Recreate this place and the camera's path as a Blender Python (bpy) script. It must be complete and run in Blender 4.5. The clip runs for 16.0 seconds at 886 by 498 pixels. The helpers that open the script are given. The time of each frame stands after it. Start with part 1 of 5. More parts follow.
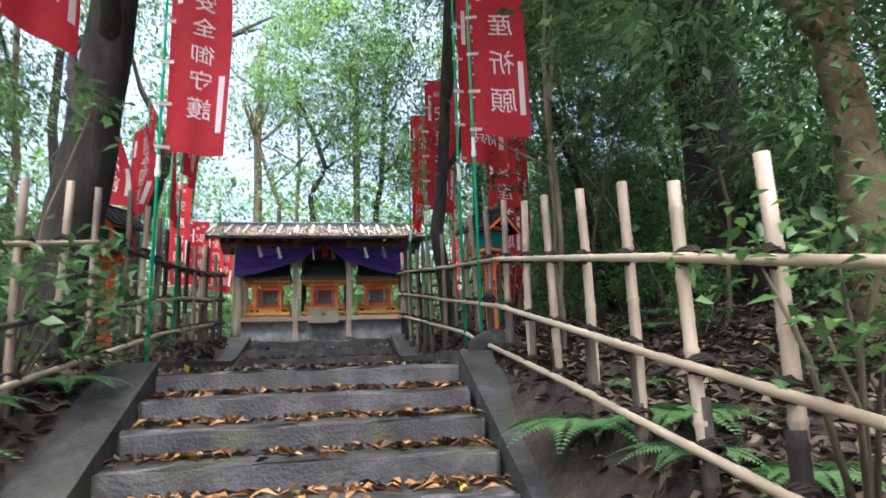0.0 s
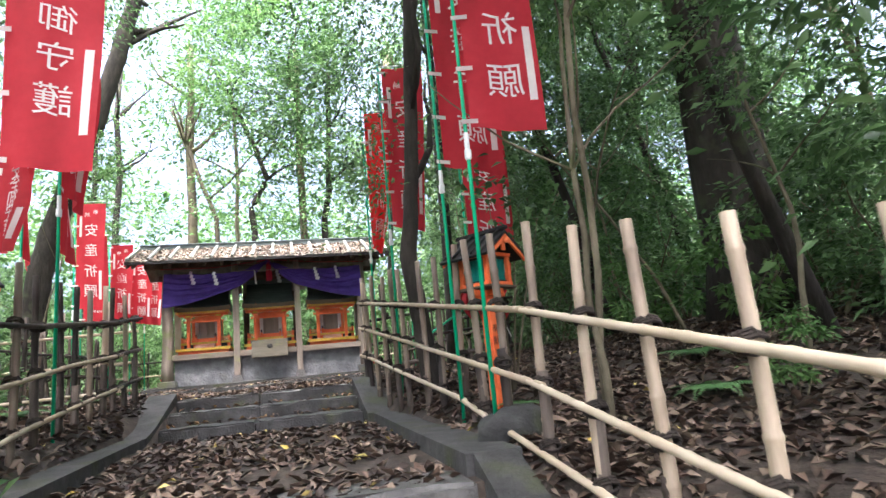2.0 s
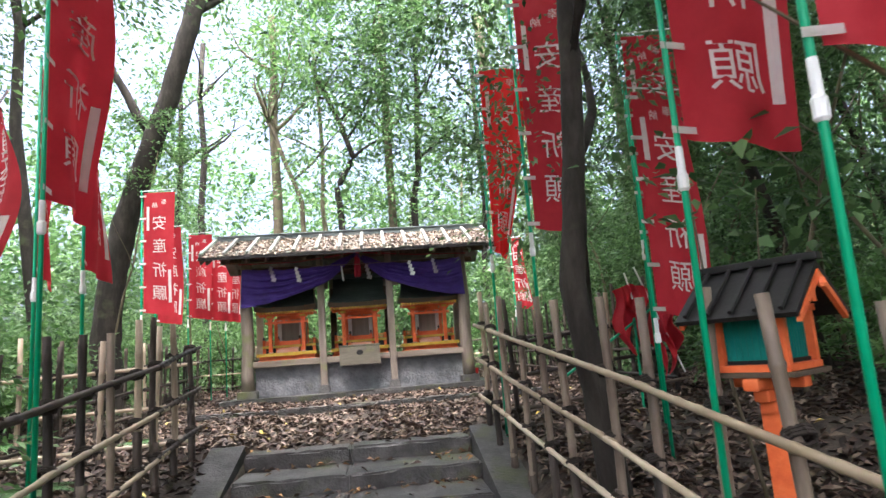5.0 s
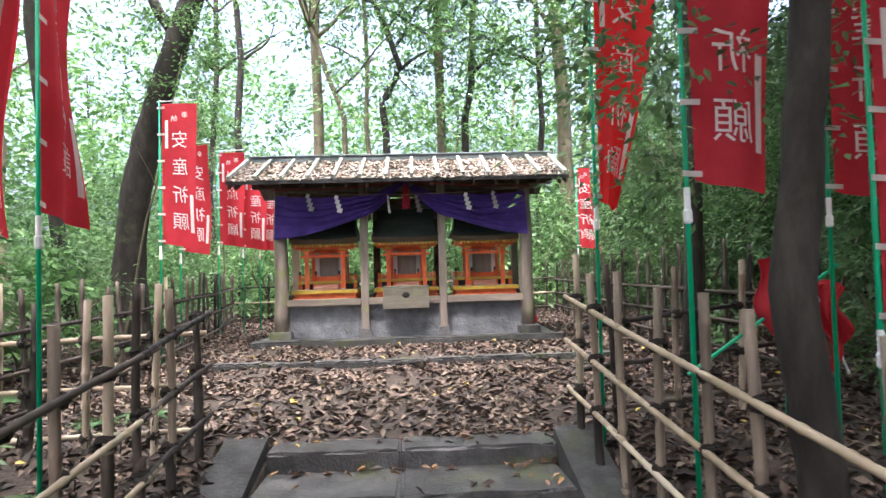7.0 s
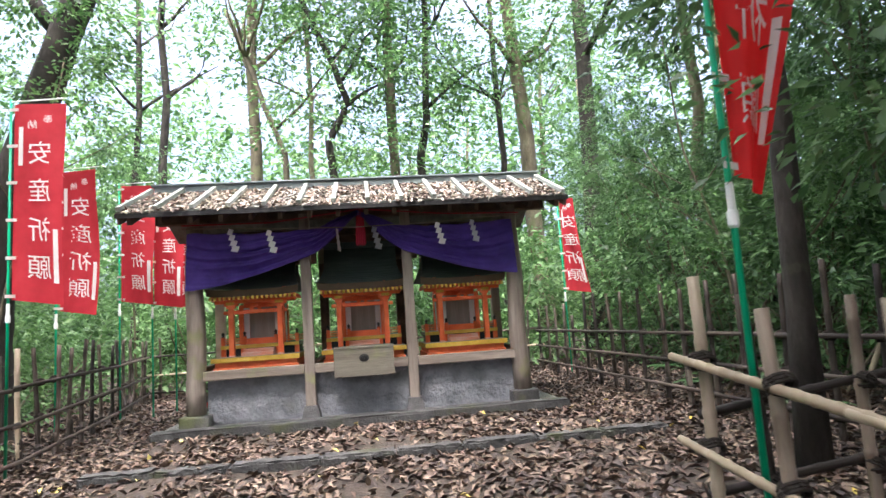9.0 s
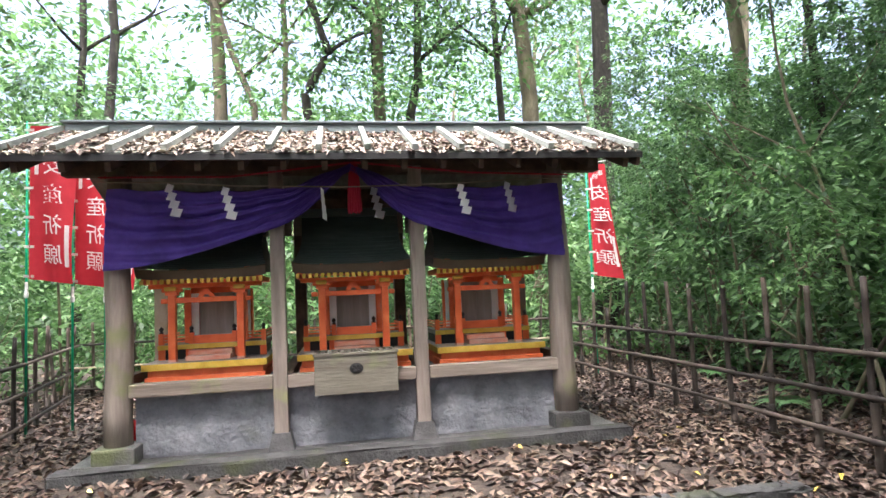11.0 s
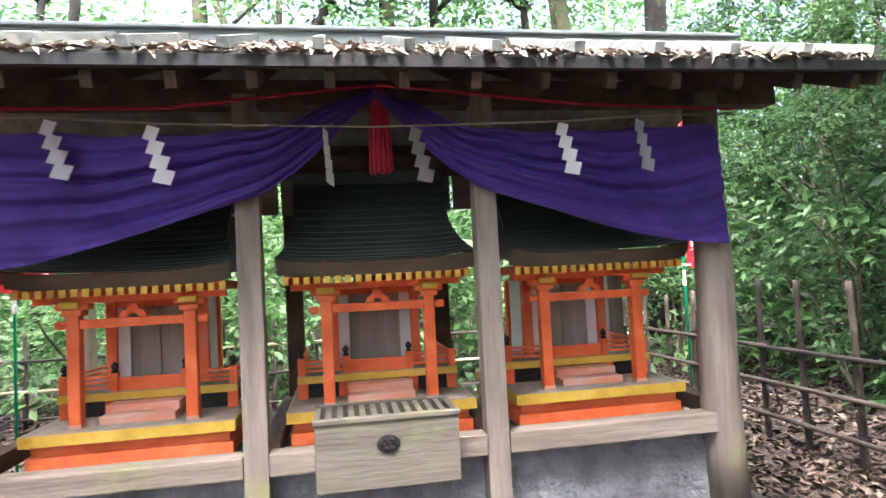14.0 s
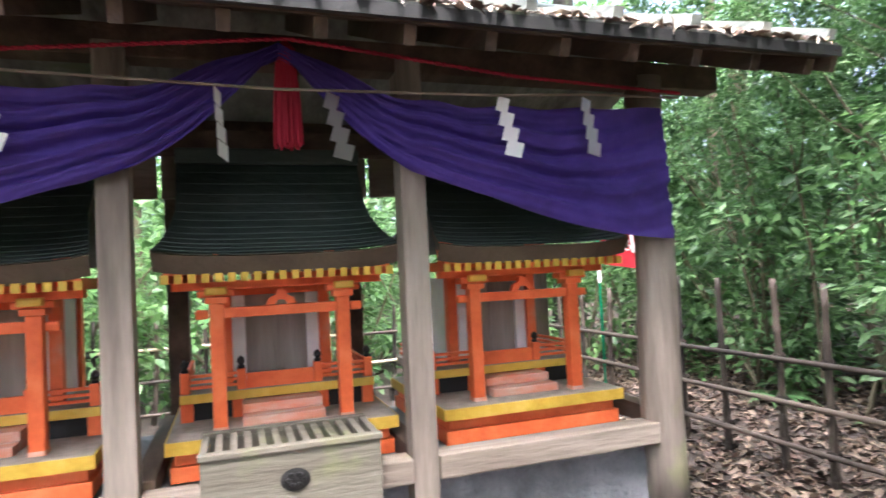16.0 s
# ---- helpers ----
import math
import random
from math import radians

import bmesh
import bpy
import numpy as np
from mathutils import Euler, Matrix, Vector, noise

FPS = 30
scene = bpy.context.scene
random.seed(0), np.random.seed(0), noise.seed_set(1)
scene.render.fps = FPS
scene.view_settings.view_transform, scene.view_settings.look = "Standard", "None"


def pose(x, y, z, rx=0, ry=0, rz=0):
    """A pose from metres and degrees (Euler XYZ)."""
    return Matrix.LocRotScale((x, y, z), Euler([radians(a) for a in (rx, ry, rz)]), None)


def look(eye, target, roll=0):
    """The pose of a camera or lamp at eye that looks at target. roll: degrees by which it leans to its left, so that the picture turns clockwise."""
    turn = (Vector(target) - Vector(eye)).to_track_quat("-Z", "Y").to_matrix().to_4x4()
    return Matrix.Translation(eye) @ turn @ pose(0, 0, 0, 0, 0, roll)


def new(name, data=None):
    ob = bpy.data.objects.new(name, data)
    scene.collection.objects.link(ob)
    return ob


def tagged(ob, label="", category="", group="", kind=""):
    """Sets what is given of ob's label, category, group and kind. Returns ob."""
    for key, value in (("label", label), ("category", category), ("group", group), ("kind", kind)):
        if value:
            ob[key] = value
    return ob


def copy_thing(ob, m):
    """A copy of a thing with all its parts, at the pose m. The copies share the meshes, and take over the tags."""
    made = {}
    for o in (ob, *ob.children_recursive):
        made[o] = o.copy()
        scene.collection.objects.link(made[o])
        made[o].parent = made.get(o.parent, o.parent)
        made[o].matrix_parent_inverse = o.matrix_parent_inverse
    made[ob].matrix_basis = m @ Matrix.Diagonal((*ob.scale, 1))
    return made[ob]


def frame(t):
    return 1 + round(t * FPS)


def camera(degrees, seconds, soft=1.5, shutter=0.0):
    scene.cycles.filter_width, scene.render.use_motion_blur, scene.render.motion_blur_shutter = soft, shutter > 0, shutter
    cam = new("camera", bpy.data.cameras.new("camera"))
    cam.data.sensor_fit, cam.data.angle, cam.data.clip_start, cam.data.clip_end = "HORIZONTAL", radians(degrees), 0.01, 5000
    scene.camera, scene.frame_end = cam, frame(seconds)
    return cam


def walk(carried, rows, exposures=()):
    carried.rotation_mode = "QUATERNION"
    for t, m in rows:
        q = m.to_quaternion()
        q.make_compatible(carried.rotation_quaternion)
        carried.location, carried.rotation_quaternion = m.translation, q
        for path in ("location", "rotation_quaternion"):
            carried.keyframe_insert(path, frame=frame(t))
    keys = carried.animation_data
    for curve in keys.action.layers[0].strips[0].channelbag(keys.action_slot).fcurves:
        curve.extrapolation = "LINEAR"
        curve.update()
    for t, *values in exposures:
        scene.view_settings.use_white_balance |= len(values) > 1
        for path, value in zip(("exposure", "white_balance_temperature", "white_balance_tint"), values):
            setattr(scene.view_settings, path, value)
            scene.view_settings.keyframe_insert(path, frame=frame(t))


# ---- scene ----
cam = camera(71.4, 16.0, 1.5, 0.3)
METRES, EYE, TILT, LEAN, TURN = 12.0, 1.7, 0.0, 0.0, -9.8
ROWS = [
    (0.0, 0.0, 0.0, 0.0, 0.37, 10.99, 1.93),
    (0.5, -0.0115, 0.0319, 0.0118, -2.3, 7.61, -0.46),
    (1.0, -0.0137, 0.0605, 0.0233, 0.27, 10.79, 3.55),
    (1.5, -0.0181, 0.0896, 0.0338, -1.99, 11.05, 2.75),
    (2.0, -0.0174, 0.1179, 0.0423, -3.78, 11.15, 5.33),
    (2.5, -0.0279, 0.1439, 0.0524, -1.58, 11.22, 3.04),
    (3.0, -0.0305, 0.1688, 0.0596, -3.55, 12.6, 2.0),
    (3.5, -0.0368, 0.196, 0.0691, -0.48, 12.12, 1.91),
    (4.0, -0.0437, 0.2214, 0.0835, -0.98, 12.03, 1.08),
    (4.5, -0.0455, 0.2493, 0.0921, 2.88, 11.12, 4.12),
    (7.0, -0.0826, 0.389, 0.136, 7.26, 2.01, 1.59),
    (7.5, -0.0938, 0.4255, 0.1378, 6.65, 3.26, 0.44),
    (8.0, -0.0996, 0.4675, 0.1369, 6.27, 4.69, 4.33),
    (8.5, -0.1123, 0.511, 0.1359, 4.57, 4.6, 1.8),
    (9.0, -0.1199, 0.5591, 0.1341, 2.88, 6.9, 3.89),
    (11.5, -0.1706, 0.7467, 0.1643, -0.13, 3.65, 2.34),
    (12.0, -0.1745, 0.7722, 0.1718, 1.44, 2.98, 3.79),
    (12.5, -0.1832, 0.8063, 0.1703, 1.66, 1.83, 2.36),
    (13.0, -0.187, 0.8422, 0.1706, 1.84, 1.18, 2.46),
    (13.5, -0.1977, 0.8736, 0.1711, 1.21, 2.07, -1.32),
    (14.0, -0.2002, 0.9003, 0.1706, 0.31, 2.77, 2.94),
    (14.5, -0.2009, 0.9212, 0.172, -4.54, 1.22, 2.43),
    (15.0, -0.2, 0.931, 0.1732, -11.94, 0.36, 1.89),
    (15.5, -0.2007, 0.9362, 0.1726, -15.27, 1.62, 2.5),
    (16.0, -0.2076, 0.9402, 0.1715, -9.01, 1.97, 2.82),
]
walk(cam, [(t, pose(0, 0, EYE, TILT, LEAN, TURN) @ pose(METRES * x, METRES * y, METRES * z, 90 + pitch, roll, yaw)) for t, x, y, z, yaw, pitch, roll in ROWS],
     [(0.0, 3.05, 5700, 12), (0.6, 3.3, 5750, 12), (2.0, 3.55, 5850, 12), (3.0, 3.45, 5900, 12), (4.5, 3.3, 5900, 12), (7.0, 3.45, 5800, 13), (9.0, 3.3, 5800, 12), (12.5, 3.7, 5750, 13), (15.0, 4.15, 5650, 13), (16.0, 4.15, 5650, 13)])

# ---- world and sun: overcast daylight above a wood ----
world = bpy.data.worlds.new("overcast_sky")
scene.world = world
world.use_nodes = True
wn = world.node_tree
sky = wn.nodes.new("ShaderNodeTexSky")
sky.sky_type = "NISHITA"
sky.sun_disc = False
sky.sun_elevation, sky.sun_rotation = radians(71), radians(193)
sky.air_density, sky.dust_density, sky.ozone_density = 0.35, 10.0, 0.2
wn.links.new(sky.outputs[0], wn.nodes["Background"].inputs[0])
wn.nodes["Background"].inputs[1].default_value = 0.15
sun = new("sun", bpy.data.lights.new("sun", "SUN"))
sun.data.energy, sun.data.angle, sun.data.color = 0.5, radians(70), (1.0, 0.97, 0.9)
sun.matrix_world = look((-3, -3, 40), (0, 10, 2))


# ---- materials ----
def shader(name, stops, scale=4.0, rough=0.8, detail=6.0, bump=0.3, bump_scale=40.0, stretch=(1, 1, 1), metal=0.0,
           island=0.0, per_object=0.0, moss=None, moss_amount=0.0, coat=0.0, translucent=0.0, spec=0.4):
    """A node material: base colours by two scales of noise, fine relief, optional variation by piece and a second stain colour."""
    m = bpy.data.materials.new(name)
    m.use_nodes = True
    n, ln = m.node_tree.nodes, m.node_tree.links
    b = n["Principled BSDF"]
    tc = n.new("ShaderNodeTexCoord")
    mp = n.new("ShaderNodeMapping")
    mp.inputs["Scale"].default_value = stretch
    ln.new(tc.outputs["Object"], mp.inputs[0])
    a = n.new("ShaderNodeTexNoise")
    a.inputs["Scale"].default_value, a.inputs["Detail"].default_value, a.inputs["Roughness"].default_value = scale, detail, 0.65
    ln.new(mp.outputs[0], a.inputs["Vector"])
    ramp = n.new("ShaderNodeValToRGB")
    el = ramp.color_ramp.elements
    while len(el) < len(stops):
        el.new(0.5)
    for i, c in enumerate(stops):
        el[i].position = 0.3 + 0.4 * i / max(1, len(stops) - 1)
        el[i].color = (*c, 1)
    fac = a.outputs["Fac"]
    if island or per_object:
        src = n.new("ShaderNodeNewGeometry").outputs["Random Per Island"] if island else n.new("ShaderNodeObjectInfo").outputs["Random"]
        k = island or per_object
        mul = n.new("ShaderNodeMath")
        mul.operation = "MULTIPLY_ADD"
        ln.new(src, mul.inputs[0])
        mul.inputs[1].default_value, mul.inputs[2].default_value = k, -k / 2
        add = n.new("ShaderNodeMath")
        ln.new(fac, add.inputs[0])
        ln.new(mul.outputs[0], add.inputs[1])
        fac = add.outputs[0]
    ln.new(fac, ramp.inputs[0])
    colour = ramp.outputs[0]
    if moss:
        g = n.new("ShaderNodeTexNoise")
        g.inputs["Scale"].default_value, g.inputs["Detail"].default_value = scale * 0.45, 5.0
        ln.new(tc.outputs["Object"], g.inputs["Vector"])
        gr = n.new("ShaderNodeMapRange")
        gr.inputs[1].default_value, gr.inputs[2].default_value = 0.68 - 0.4 * moss_amount, 0.78 - 0.3 * moss_amount
        ln.new(g.outputs["Fac"], gr.inputs[0])
        mix = n.new("ShaderNodeMix")
        mix.data_type = "RGBA"
        ln.new(gr.outputs[0], mix.inputs[0])
        ln.new(colour, mix.inputs[6])
        mix.inputs[7].default_value = (*moss, 1)
        colour = mix.outputs[2]
    ln.new(colour, b.inputs["Base Color"])
    b.inputs["Roughness"].default_value, b.inputs["Metallic"].default_value = rough, metal
    b.inputs["Specular IOR Level"].default_value, b.inputs["Coat Weight"].default_value = spec, coat
    if bump:
        f = n.new("ShaderNodeTexNoise")
        f.inputs["Scale"].default_value, f.inputs["Detail"].default_value = bump_scale, 5.0
        ln.new(mp.outputs[0], f.inputs["Vector"])
        bm = n.new("ShaderNodeBump")
        bm.inputs["Strength"].default_value, bm.inputs["Distance"].default_value = bump, 0.02
        ln.new(f.outputs["Fac"], bm.inputs["Height"])
        ln.new(bm.outputs[0], b.inputs["Normal"])
    if translucent:
        t = n.new("ShaderNodeBsdfTranslucent")
        ln.new(colour, t.inputs[0])
        mx = n.new("ShaderNodeMixShader")
        mx.inputs[0].default_value = translucent
        ln.new(b.outputs[0], mx.inputs[1])
        ln.new(t.outputs[0], mx.inputs[2])
        ln.new(mx.outputs[0], n["Material Output"].inputs[0])
    return m


SOIL = shader("leafy_soil", [(0.018, 0.014, 0.011), (0.04, 0.03, 0.022), (0.075, 0.057, 0.042)], 9, 0.95, bump=0.9, bump_scale=30)
STONE = shader("wet_step_stone", [(0.03, 0.029, 0.027), (0.058, 0.056, 0.053), (0.12, 0.117, 0.11)], 5, 0.42, bump=0.5, bump_scale=55, moss=(0.09, 0.1, 0.045), moss_amount=0.25, per_object=0.12)
KERB = shader("mossy_kerb_stone", [(0.02, 0.02, 0.019), (0.041, 0.041, 0.039), (0.076, 0.075, 0.071)], 6, 0.85, bump=0.6, bump_scale=45, moss=(0.04, 0.046, 0.02), moss_amount=0.3)
CONCRETE = shader("grey_plaster", [(0.105, 0.11, 0.115), (0.165, 0.17, 0.18), (0.24, 0.245, 0.25)], 5, 0.9, bump=1.0, bump_scale=26, moss=(0.13, 0.135, 0.12), moss_amount=0.25)
WOOD = shader("weathered_wood", [(0.11, 0.09, 0.072), (0.21, 0.175, 0.142), (0.32, 0.275, 0.228)], 7, 0.8, stretch=(1, 1, 0.12), bump=0.5, bump_scale=30, moss=(0.2, 0.2, 0.1), moss_amount=0.2)
BEAM = shader("weathered_beam_wood", [(0.12, 0.097, 0.075), (0.2, 0.165, 0.13), (0.29, 0.245, 0.2)], 7, 0.8, stretch=(0.12, 1, 1), bump=0.5, bump_scale=30, moss=(0.18, 0.18, 0.09), moss_amount=0.25)
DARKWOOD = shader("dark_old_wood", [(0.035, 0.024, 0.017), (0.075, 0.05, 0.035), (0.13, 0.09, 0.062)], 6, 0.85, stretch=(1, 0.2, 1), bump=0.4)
DOORWOOD = shader("grey_door_boards", [(0.2, 0.175, 0.145), (0.3, 0.265, 0.22), (0.38, 0.34, 0.29)], 8, 0.8, stretch=(1, 1, 0.1), bump=0.2)
BOXWOOD = shader("offering_box_wood", [(0.085, 0.075, 0.055), (0.135, 0.122, 0.092), (0.2, 0.18, 0.142)], 5, 0.8, stretch=(0.15, 1, 1), bump=0.3, moss=(0.17, 0.18, 0.08), moss_amount=0.4)
ORANGE = shader("vermilion_paint", [(0.62, 0.1, 0.025), (0.76, 0.15, 0.04), (0.82, 0.21, 0.07)], 5, 0.6, bump=0.15, moss=(0.62, 0.32, 0.22), moss_amount=0.12)
WORN = shader("worn_vermilion_paint", [(0.66, 0.2, 0.1), (0.62, 0.34, 0.25), (0.62, 0.5, 0.42)], 12, 0.8, stretch=(0.3, 1, 1), bump=0.3)
YELLOW = shader("ochre_yellow_paint", [(0.5, 0.31, 0.03), (0.62, 0.4, 0.05), (0.68, 0.47, 0.1)], 8, 0.6, bump=0.15)
EAVE = shader("brown_eave_board", [(0.075, 0.055, 0.036), (0.12, 0.09, 0.06)], 6, 0.75, bump=0.2)
COPPER = shader("dark_green_roof", [(0.022, 0.036, 0.03), (0.042, 0.062, 0.05), (0.075, 0.098, 0.08)], 4, 0.6, stretch=(0.4, 1, 1), bump=0.25)
WHITE = shader("white_paint", [(0.66, 0.66, 0.64), (0.8, 0.8, 0.78)], 5, 0.7, bump=0.1)
PAPER = shader("white_paper", [(0.86, 0.87, 0.88), (0.9, 0.9, 0.9)], 5, 0.75, bump=0.0, translucent=0.15)
PURPLE = shader("purple_cloth", [(0.042, 0.022, 0.16), (0.065, 0.034, 0.235), (0.09, 0.05, 0.3)], 3, 0.75, bump=0.15, bump_scale=300, translucent=0.08)
TASSEL = shader("crimson_tassel", [(0.25, 0.01, 0.025), (0.4, 0.02, 0.045)], 20, 0.9, stretch=(6, 6, 0.3), bump=0.4)
IRON = shader("dark_metal", [(0.02, 0.02, 0.02), (0.05, 0.048, 0.045)], 10, 0.5, metal=0.6, bump=0.1)
ROOFBOARD = shader("grey_roof_board", [(0.07, 0.072, 0.066), (0.14, 0.143, 0.128), (0.23, 0.23, 0.21)], 7, 0.85, stretch=(1, 0.2, 1), bump=0.4, moss=(0.1, 0.12, 0.07), moss_amount=0.3)
BATTEN = shader("pale_grey_batten", [(0.16, 0.18, 0.16), (0.28, 0.3, 0.27), (0.4, 0.42, 0.38)], 9, 0.85, stretch=(1, 0.25, 1), bump=0.4, per_object=0.3)
SLATE = shader("blue_grey_ridge", [(0.09, 0.11, 0.115), (0.15, 0.18, 0.18), (0.23, 0.26, 0.25)], 6, 0.7, stretch=(0.2, 1, 1), bump=0.3)
FLAG = shader("red_banner_cloth", [(0.4, 0.018, 0.028), (0.5, 0.024, 0.038), (0.57, 0.04, 0.055)], 2.5, 0.75, bump=0.12, bump_scale=400, translucent=0.42)
FLAGNEW = shader("bright_red_banner_cloth", [(0.72, 0.012, 0.012), (0.8, 0.02, 0.02)], 2.5, 0.6, bump=0.1, bump_scale=400, translucent=0.42)
PRINT = shader("white_banner_print", [(0.74, 0.68, 0.66), (0.84, 0.8, 0.78)], 14, 0.8, bump=0.0, translucent=0.35)
POLE = shader("green_plastic_pole", [(0.0, 0.27, 0.12), (0.005, 0.35, 0.17)], 4, 0.4, bump=0.05)
JOINT = shader("white_plastic", [(0.68, 0.7, 0.68), (0.8, 0.8, 0.8)], 6, 0.4, bump=0.05)
GRILLE = shader("teal_grille_paint", [(0.0, 0.16, 0.13), (0.01, 0.23, 0.19)], 6, 0.6, bump=0.1)
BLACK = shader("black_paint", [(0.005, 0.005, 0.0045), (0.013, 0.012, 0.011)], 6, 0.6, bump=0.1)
BAMBOO = shader("aged_bamboo", [(0.13, 0.1, 0.075), (0.25, 0.195, 0.14), (0.4, 0.325, 0.235)], 3, 0.55, stretch=(3, 3, 0.6), bump=0.12, per_object=0.45, moss=(0.09, 0.065, 0.045), moss_amount=0.25)
PALE = shader("pale_bamboo_rail", [(0.26, 0.2, 0.13), (0.4, 0.325, 0.225), (0.5, 0.43, 0.32)], 3, 0.5, stretch=(1, 1, 1), bump=0.1, per_object=0.3, moss=(0.12, 0.08, 0.05), moss_amount=0.15)
OLDBAMBOO = shader("blackened_bamboo", [(0.016, 0.012, 0.01), (0.04, 0.03, 0.023), (0.1, 0.077, 0.06)], 4, 0.7, stretch=(3, 3, 0.6), bump=0.2, per_object=0.35)
TWINE = shader("black_twine", [(0.012, 0.009, 0.007), (0.03, 0.022, 0.016)], 30, 0.95, bump=0.5)
BARK = shader("dark_bark", [(0.011, 0.009, 0.007), (0.026, 0.022, 0.018), (0.052, 0.045, 0.036)], 6, 0.95, stretch=(1, 1, 0.35), bump=0.9, bump_scale=22, moss=(0.06, 0.07, 0.035), moss_amount=0.2)
BARKGREY = shader("grey_green_bark", [(0.055, 0.046, 0.03), (0.11, 0.094, 0.06), (0.19, 0.165, 0.11)], 5, 0.95, stretch=(1, 1, 0.4), bump=0.7, bump_scale=22, per_object=0.3, moss=(0.1, 0.11, 0.05), moss_amount=0.35)
BARKBROWN = shader("brown_bark", [(0.1, 0.07, 0.04), (0.2, 0.15, 0.085), (0.3, 0.235, 0.15)], 4, 0.95, bump=0.7, bump_scale=18)
LEAF = shader("green_leaves", [(0.047, 0.106, 0.032), (0.09, 0.182, 0.055), (0.15, 0.26, 0.09)], 0.5, 0.42, bump=0, island=0.6, translucent=0.42)
LEAFDARK = shader("dark_evergreen_leaves", [(0.042, 0.09, 0.032), (0.085, 0.16, 0.058), (0.145, 0.25, 0.098)], 0.6, 0.36, bump=0, island=0.6, translucent=0.45)
LEAFBRIGHT = shader("bright_young_leaves", [(0.06, 0.14, 0.035), (0.105, 0.21, 0.06), (0.16, 0.28, 0.09)], 0.6, 0.42, bump=0, island=0.4, translucent=0.45)
FERN = shader("fern_green", [(0.05, 0.12, 0.035), (0.085, 0.18, 0.06), (0.12, 0.23, 0.09)], 3, 0.55, bump=0, island=0.3, translucent=0.35)
LITTER = shader("dead_leaves", [(0.026, 0.016, 0.011), (0.058, 0.035, 0.023), (0.1, 0.064, 0.043), (0.17, 0.125, 0.09)], 2, 0.6, bump=0, island=0.75)
DRYLEAF = shader("pale_dry_leaves", [(0.05, 0.028, 0.017), (0.13, 0.082, 0.052), (0.23, 0.17, 0.12), (0.42, 0.37, 0.3)], 2, 0.6, bump=0, island=0.7)
STEPLEAF = shader("damp_brown_orange_leaves", [(0.04, 0.022, 0.014), (0.1, 0.052, 0.026), (0.2, 0.1, 0.04), (0.34, 0.19, 0.07)], 2, 0.5, bump=0, island=0.8)
YELLOWLEAF = shader("fallen_yellow_leaves", [(0.5, 0.36, 0.05), (0.65, 0.55, 0.18)], 4, 0.5, bump=0, island=0.5)


# ---- mesh helpers ----
def link(name, me, parent=None, label="", mat=None):
    ob = new(name, me)
    if mat is not None and not me.materials:
        me.materials.append(mat)
    if parent is not None:
        ob.parent = parent
    if label:
        ob["label"] = label
    return ob


def part(name, bm, material, parent=None, label="", smooth=False):
    me = bpy.data.meshes.new(name)
    bmesh.ops.recalc_face_normals(bm, faces=bm.faces)
    bm.to_mesh(me)
    bm.free()
    if smooth:
        me.polygons.foreach_set("use_smooth", [True] * len(me.polygons))
    return link(name, me, parent, label, material)


def thing(name, at, label, category, group="", rz=0.0):
    ob = new(name)
    ob.matrix_basis = pose(*at, 0, 0, rz)
    return tagged(ob, label, category, group)


def box(x0, x1, y0, y1, z0, z1, bevel=0.0, bm=None):
    bm = bm or bmesh.new()
    m = Matrix.LocRotScale(((x0 + x1) / 2, (y0 + y1) / 2, (z0 + z1) / 2), None, (abs(x1 - x0), abs(y1 - y0), abs(z1 - z0)))
    r = bmesh.ops.create_cube(bm, size=1, matrix=m)
    if bevel:
        es = {e for v in r["verts"] for e in v.link_edges}
        bmesh.ops.bevel(bm, geom=list(es), offset=bevel, segments=2, affect="EDGES", profile=0.6)
    return bm


def tube(points, radii, sides=8, bm=None, caps=True, wobble=0.0, rnd=random):
    """A round bar along points, with a radius at each."""
    bm = bm or bmesh.new()
    pts = [Vector(p) for p in points]
    rings = []
    up = Vector((0.0, 0.0, 1.0))
    for i, p in enumerate(pts):
        d = (pts[min(i + 1, len(pts) - 1)] - pts[max(i - 1, 0)]).normalized()
        ref = up if abs(d.z) < 0.9 else Vector((1.0, 0.0, 0.0))
        u = d.cross(ref).normalized()
        v = d.cross(u).normalized()
        ring = []
        for k in range(sides):
            a = 2 * math.pi * k / sides
            r = radii[i] * (1 + wobble * rnd.uniform(-1, 1))
            ring.append(bm.verts.new(p + u * math.cos(a) * r + v * math.sin(a) * r))
        rings.append(ring)
    for r0, r1 in zip(rings, rings[1:]):
        for k in range(sides):
            bm.faces.new((r0[k], r0[(k + 1) % sides], r1[(k + 1) % sides], r1[k]))
    if caps:
        bm.faces.new(rings[0][::-1])
        bm.faces.new(rings[-1])
    return bm


def lathe(profile, sides=10, bm=None, at=(0, 0, 0)):
    """A turned shape from (radius, height) pairs."""
    return tube([(at[0], at[1], at[2] + h) for r, h in profile], [max(r, 0.0005) for r, h in profile], sides, bm)


def grid_mesh(name, fn, us, vs, thick=0.0):
    """A sheet z = fn(u, v) -> point, over the two lists; with thickness, both faces and the rim."""
    bm = bmesh.new()
    vv = [[bm.verts.new(fn(u, v)) for v in vs] for u in us]
    for i in range(len(us) - 1):
        for j in range(len(vs) - 1):
            bm.faces.new((vv[i][j], vv[i + 1][j], vv[i + 1][j + 1], vv[i][j + 1]))
    if thick:
        bmesh.ops.recalc_face_normals(bm, faces=bm.faces)
        bmesh.ops.solidify(bm, geom=list(bm.faces), thickness=thick)
    return bm


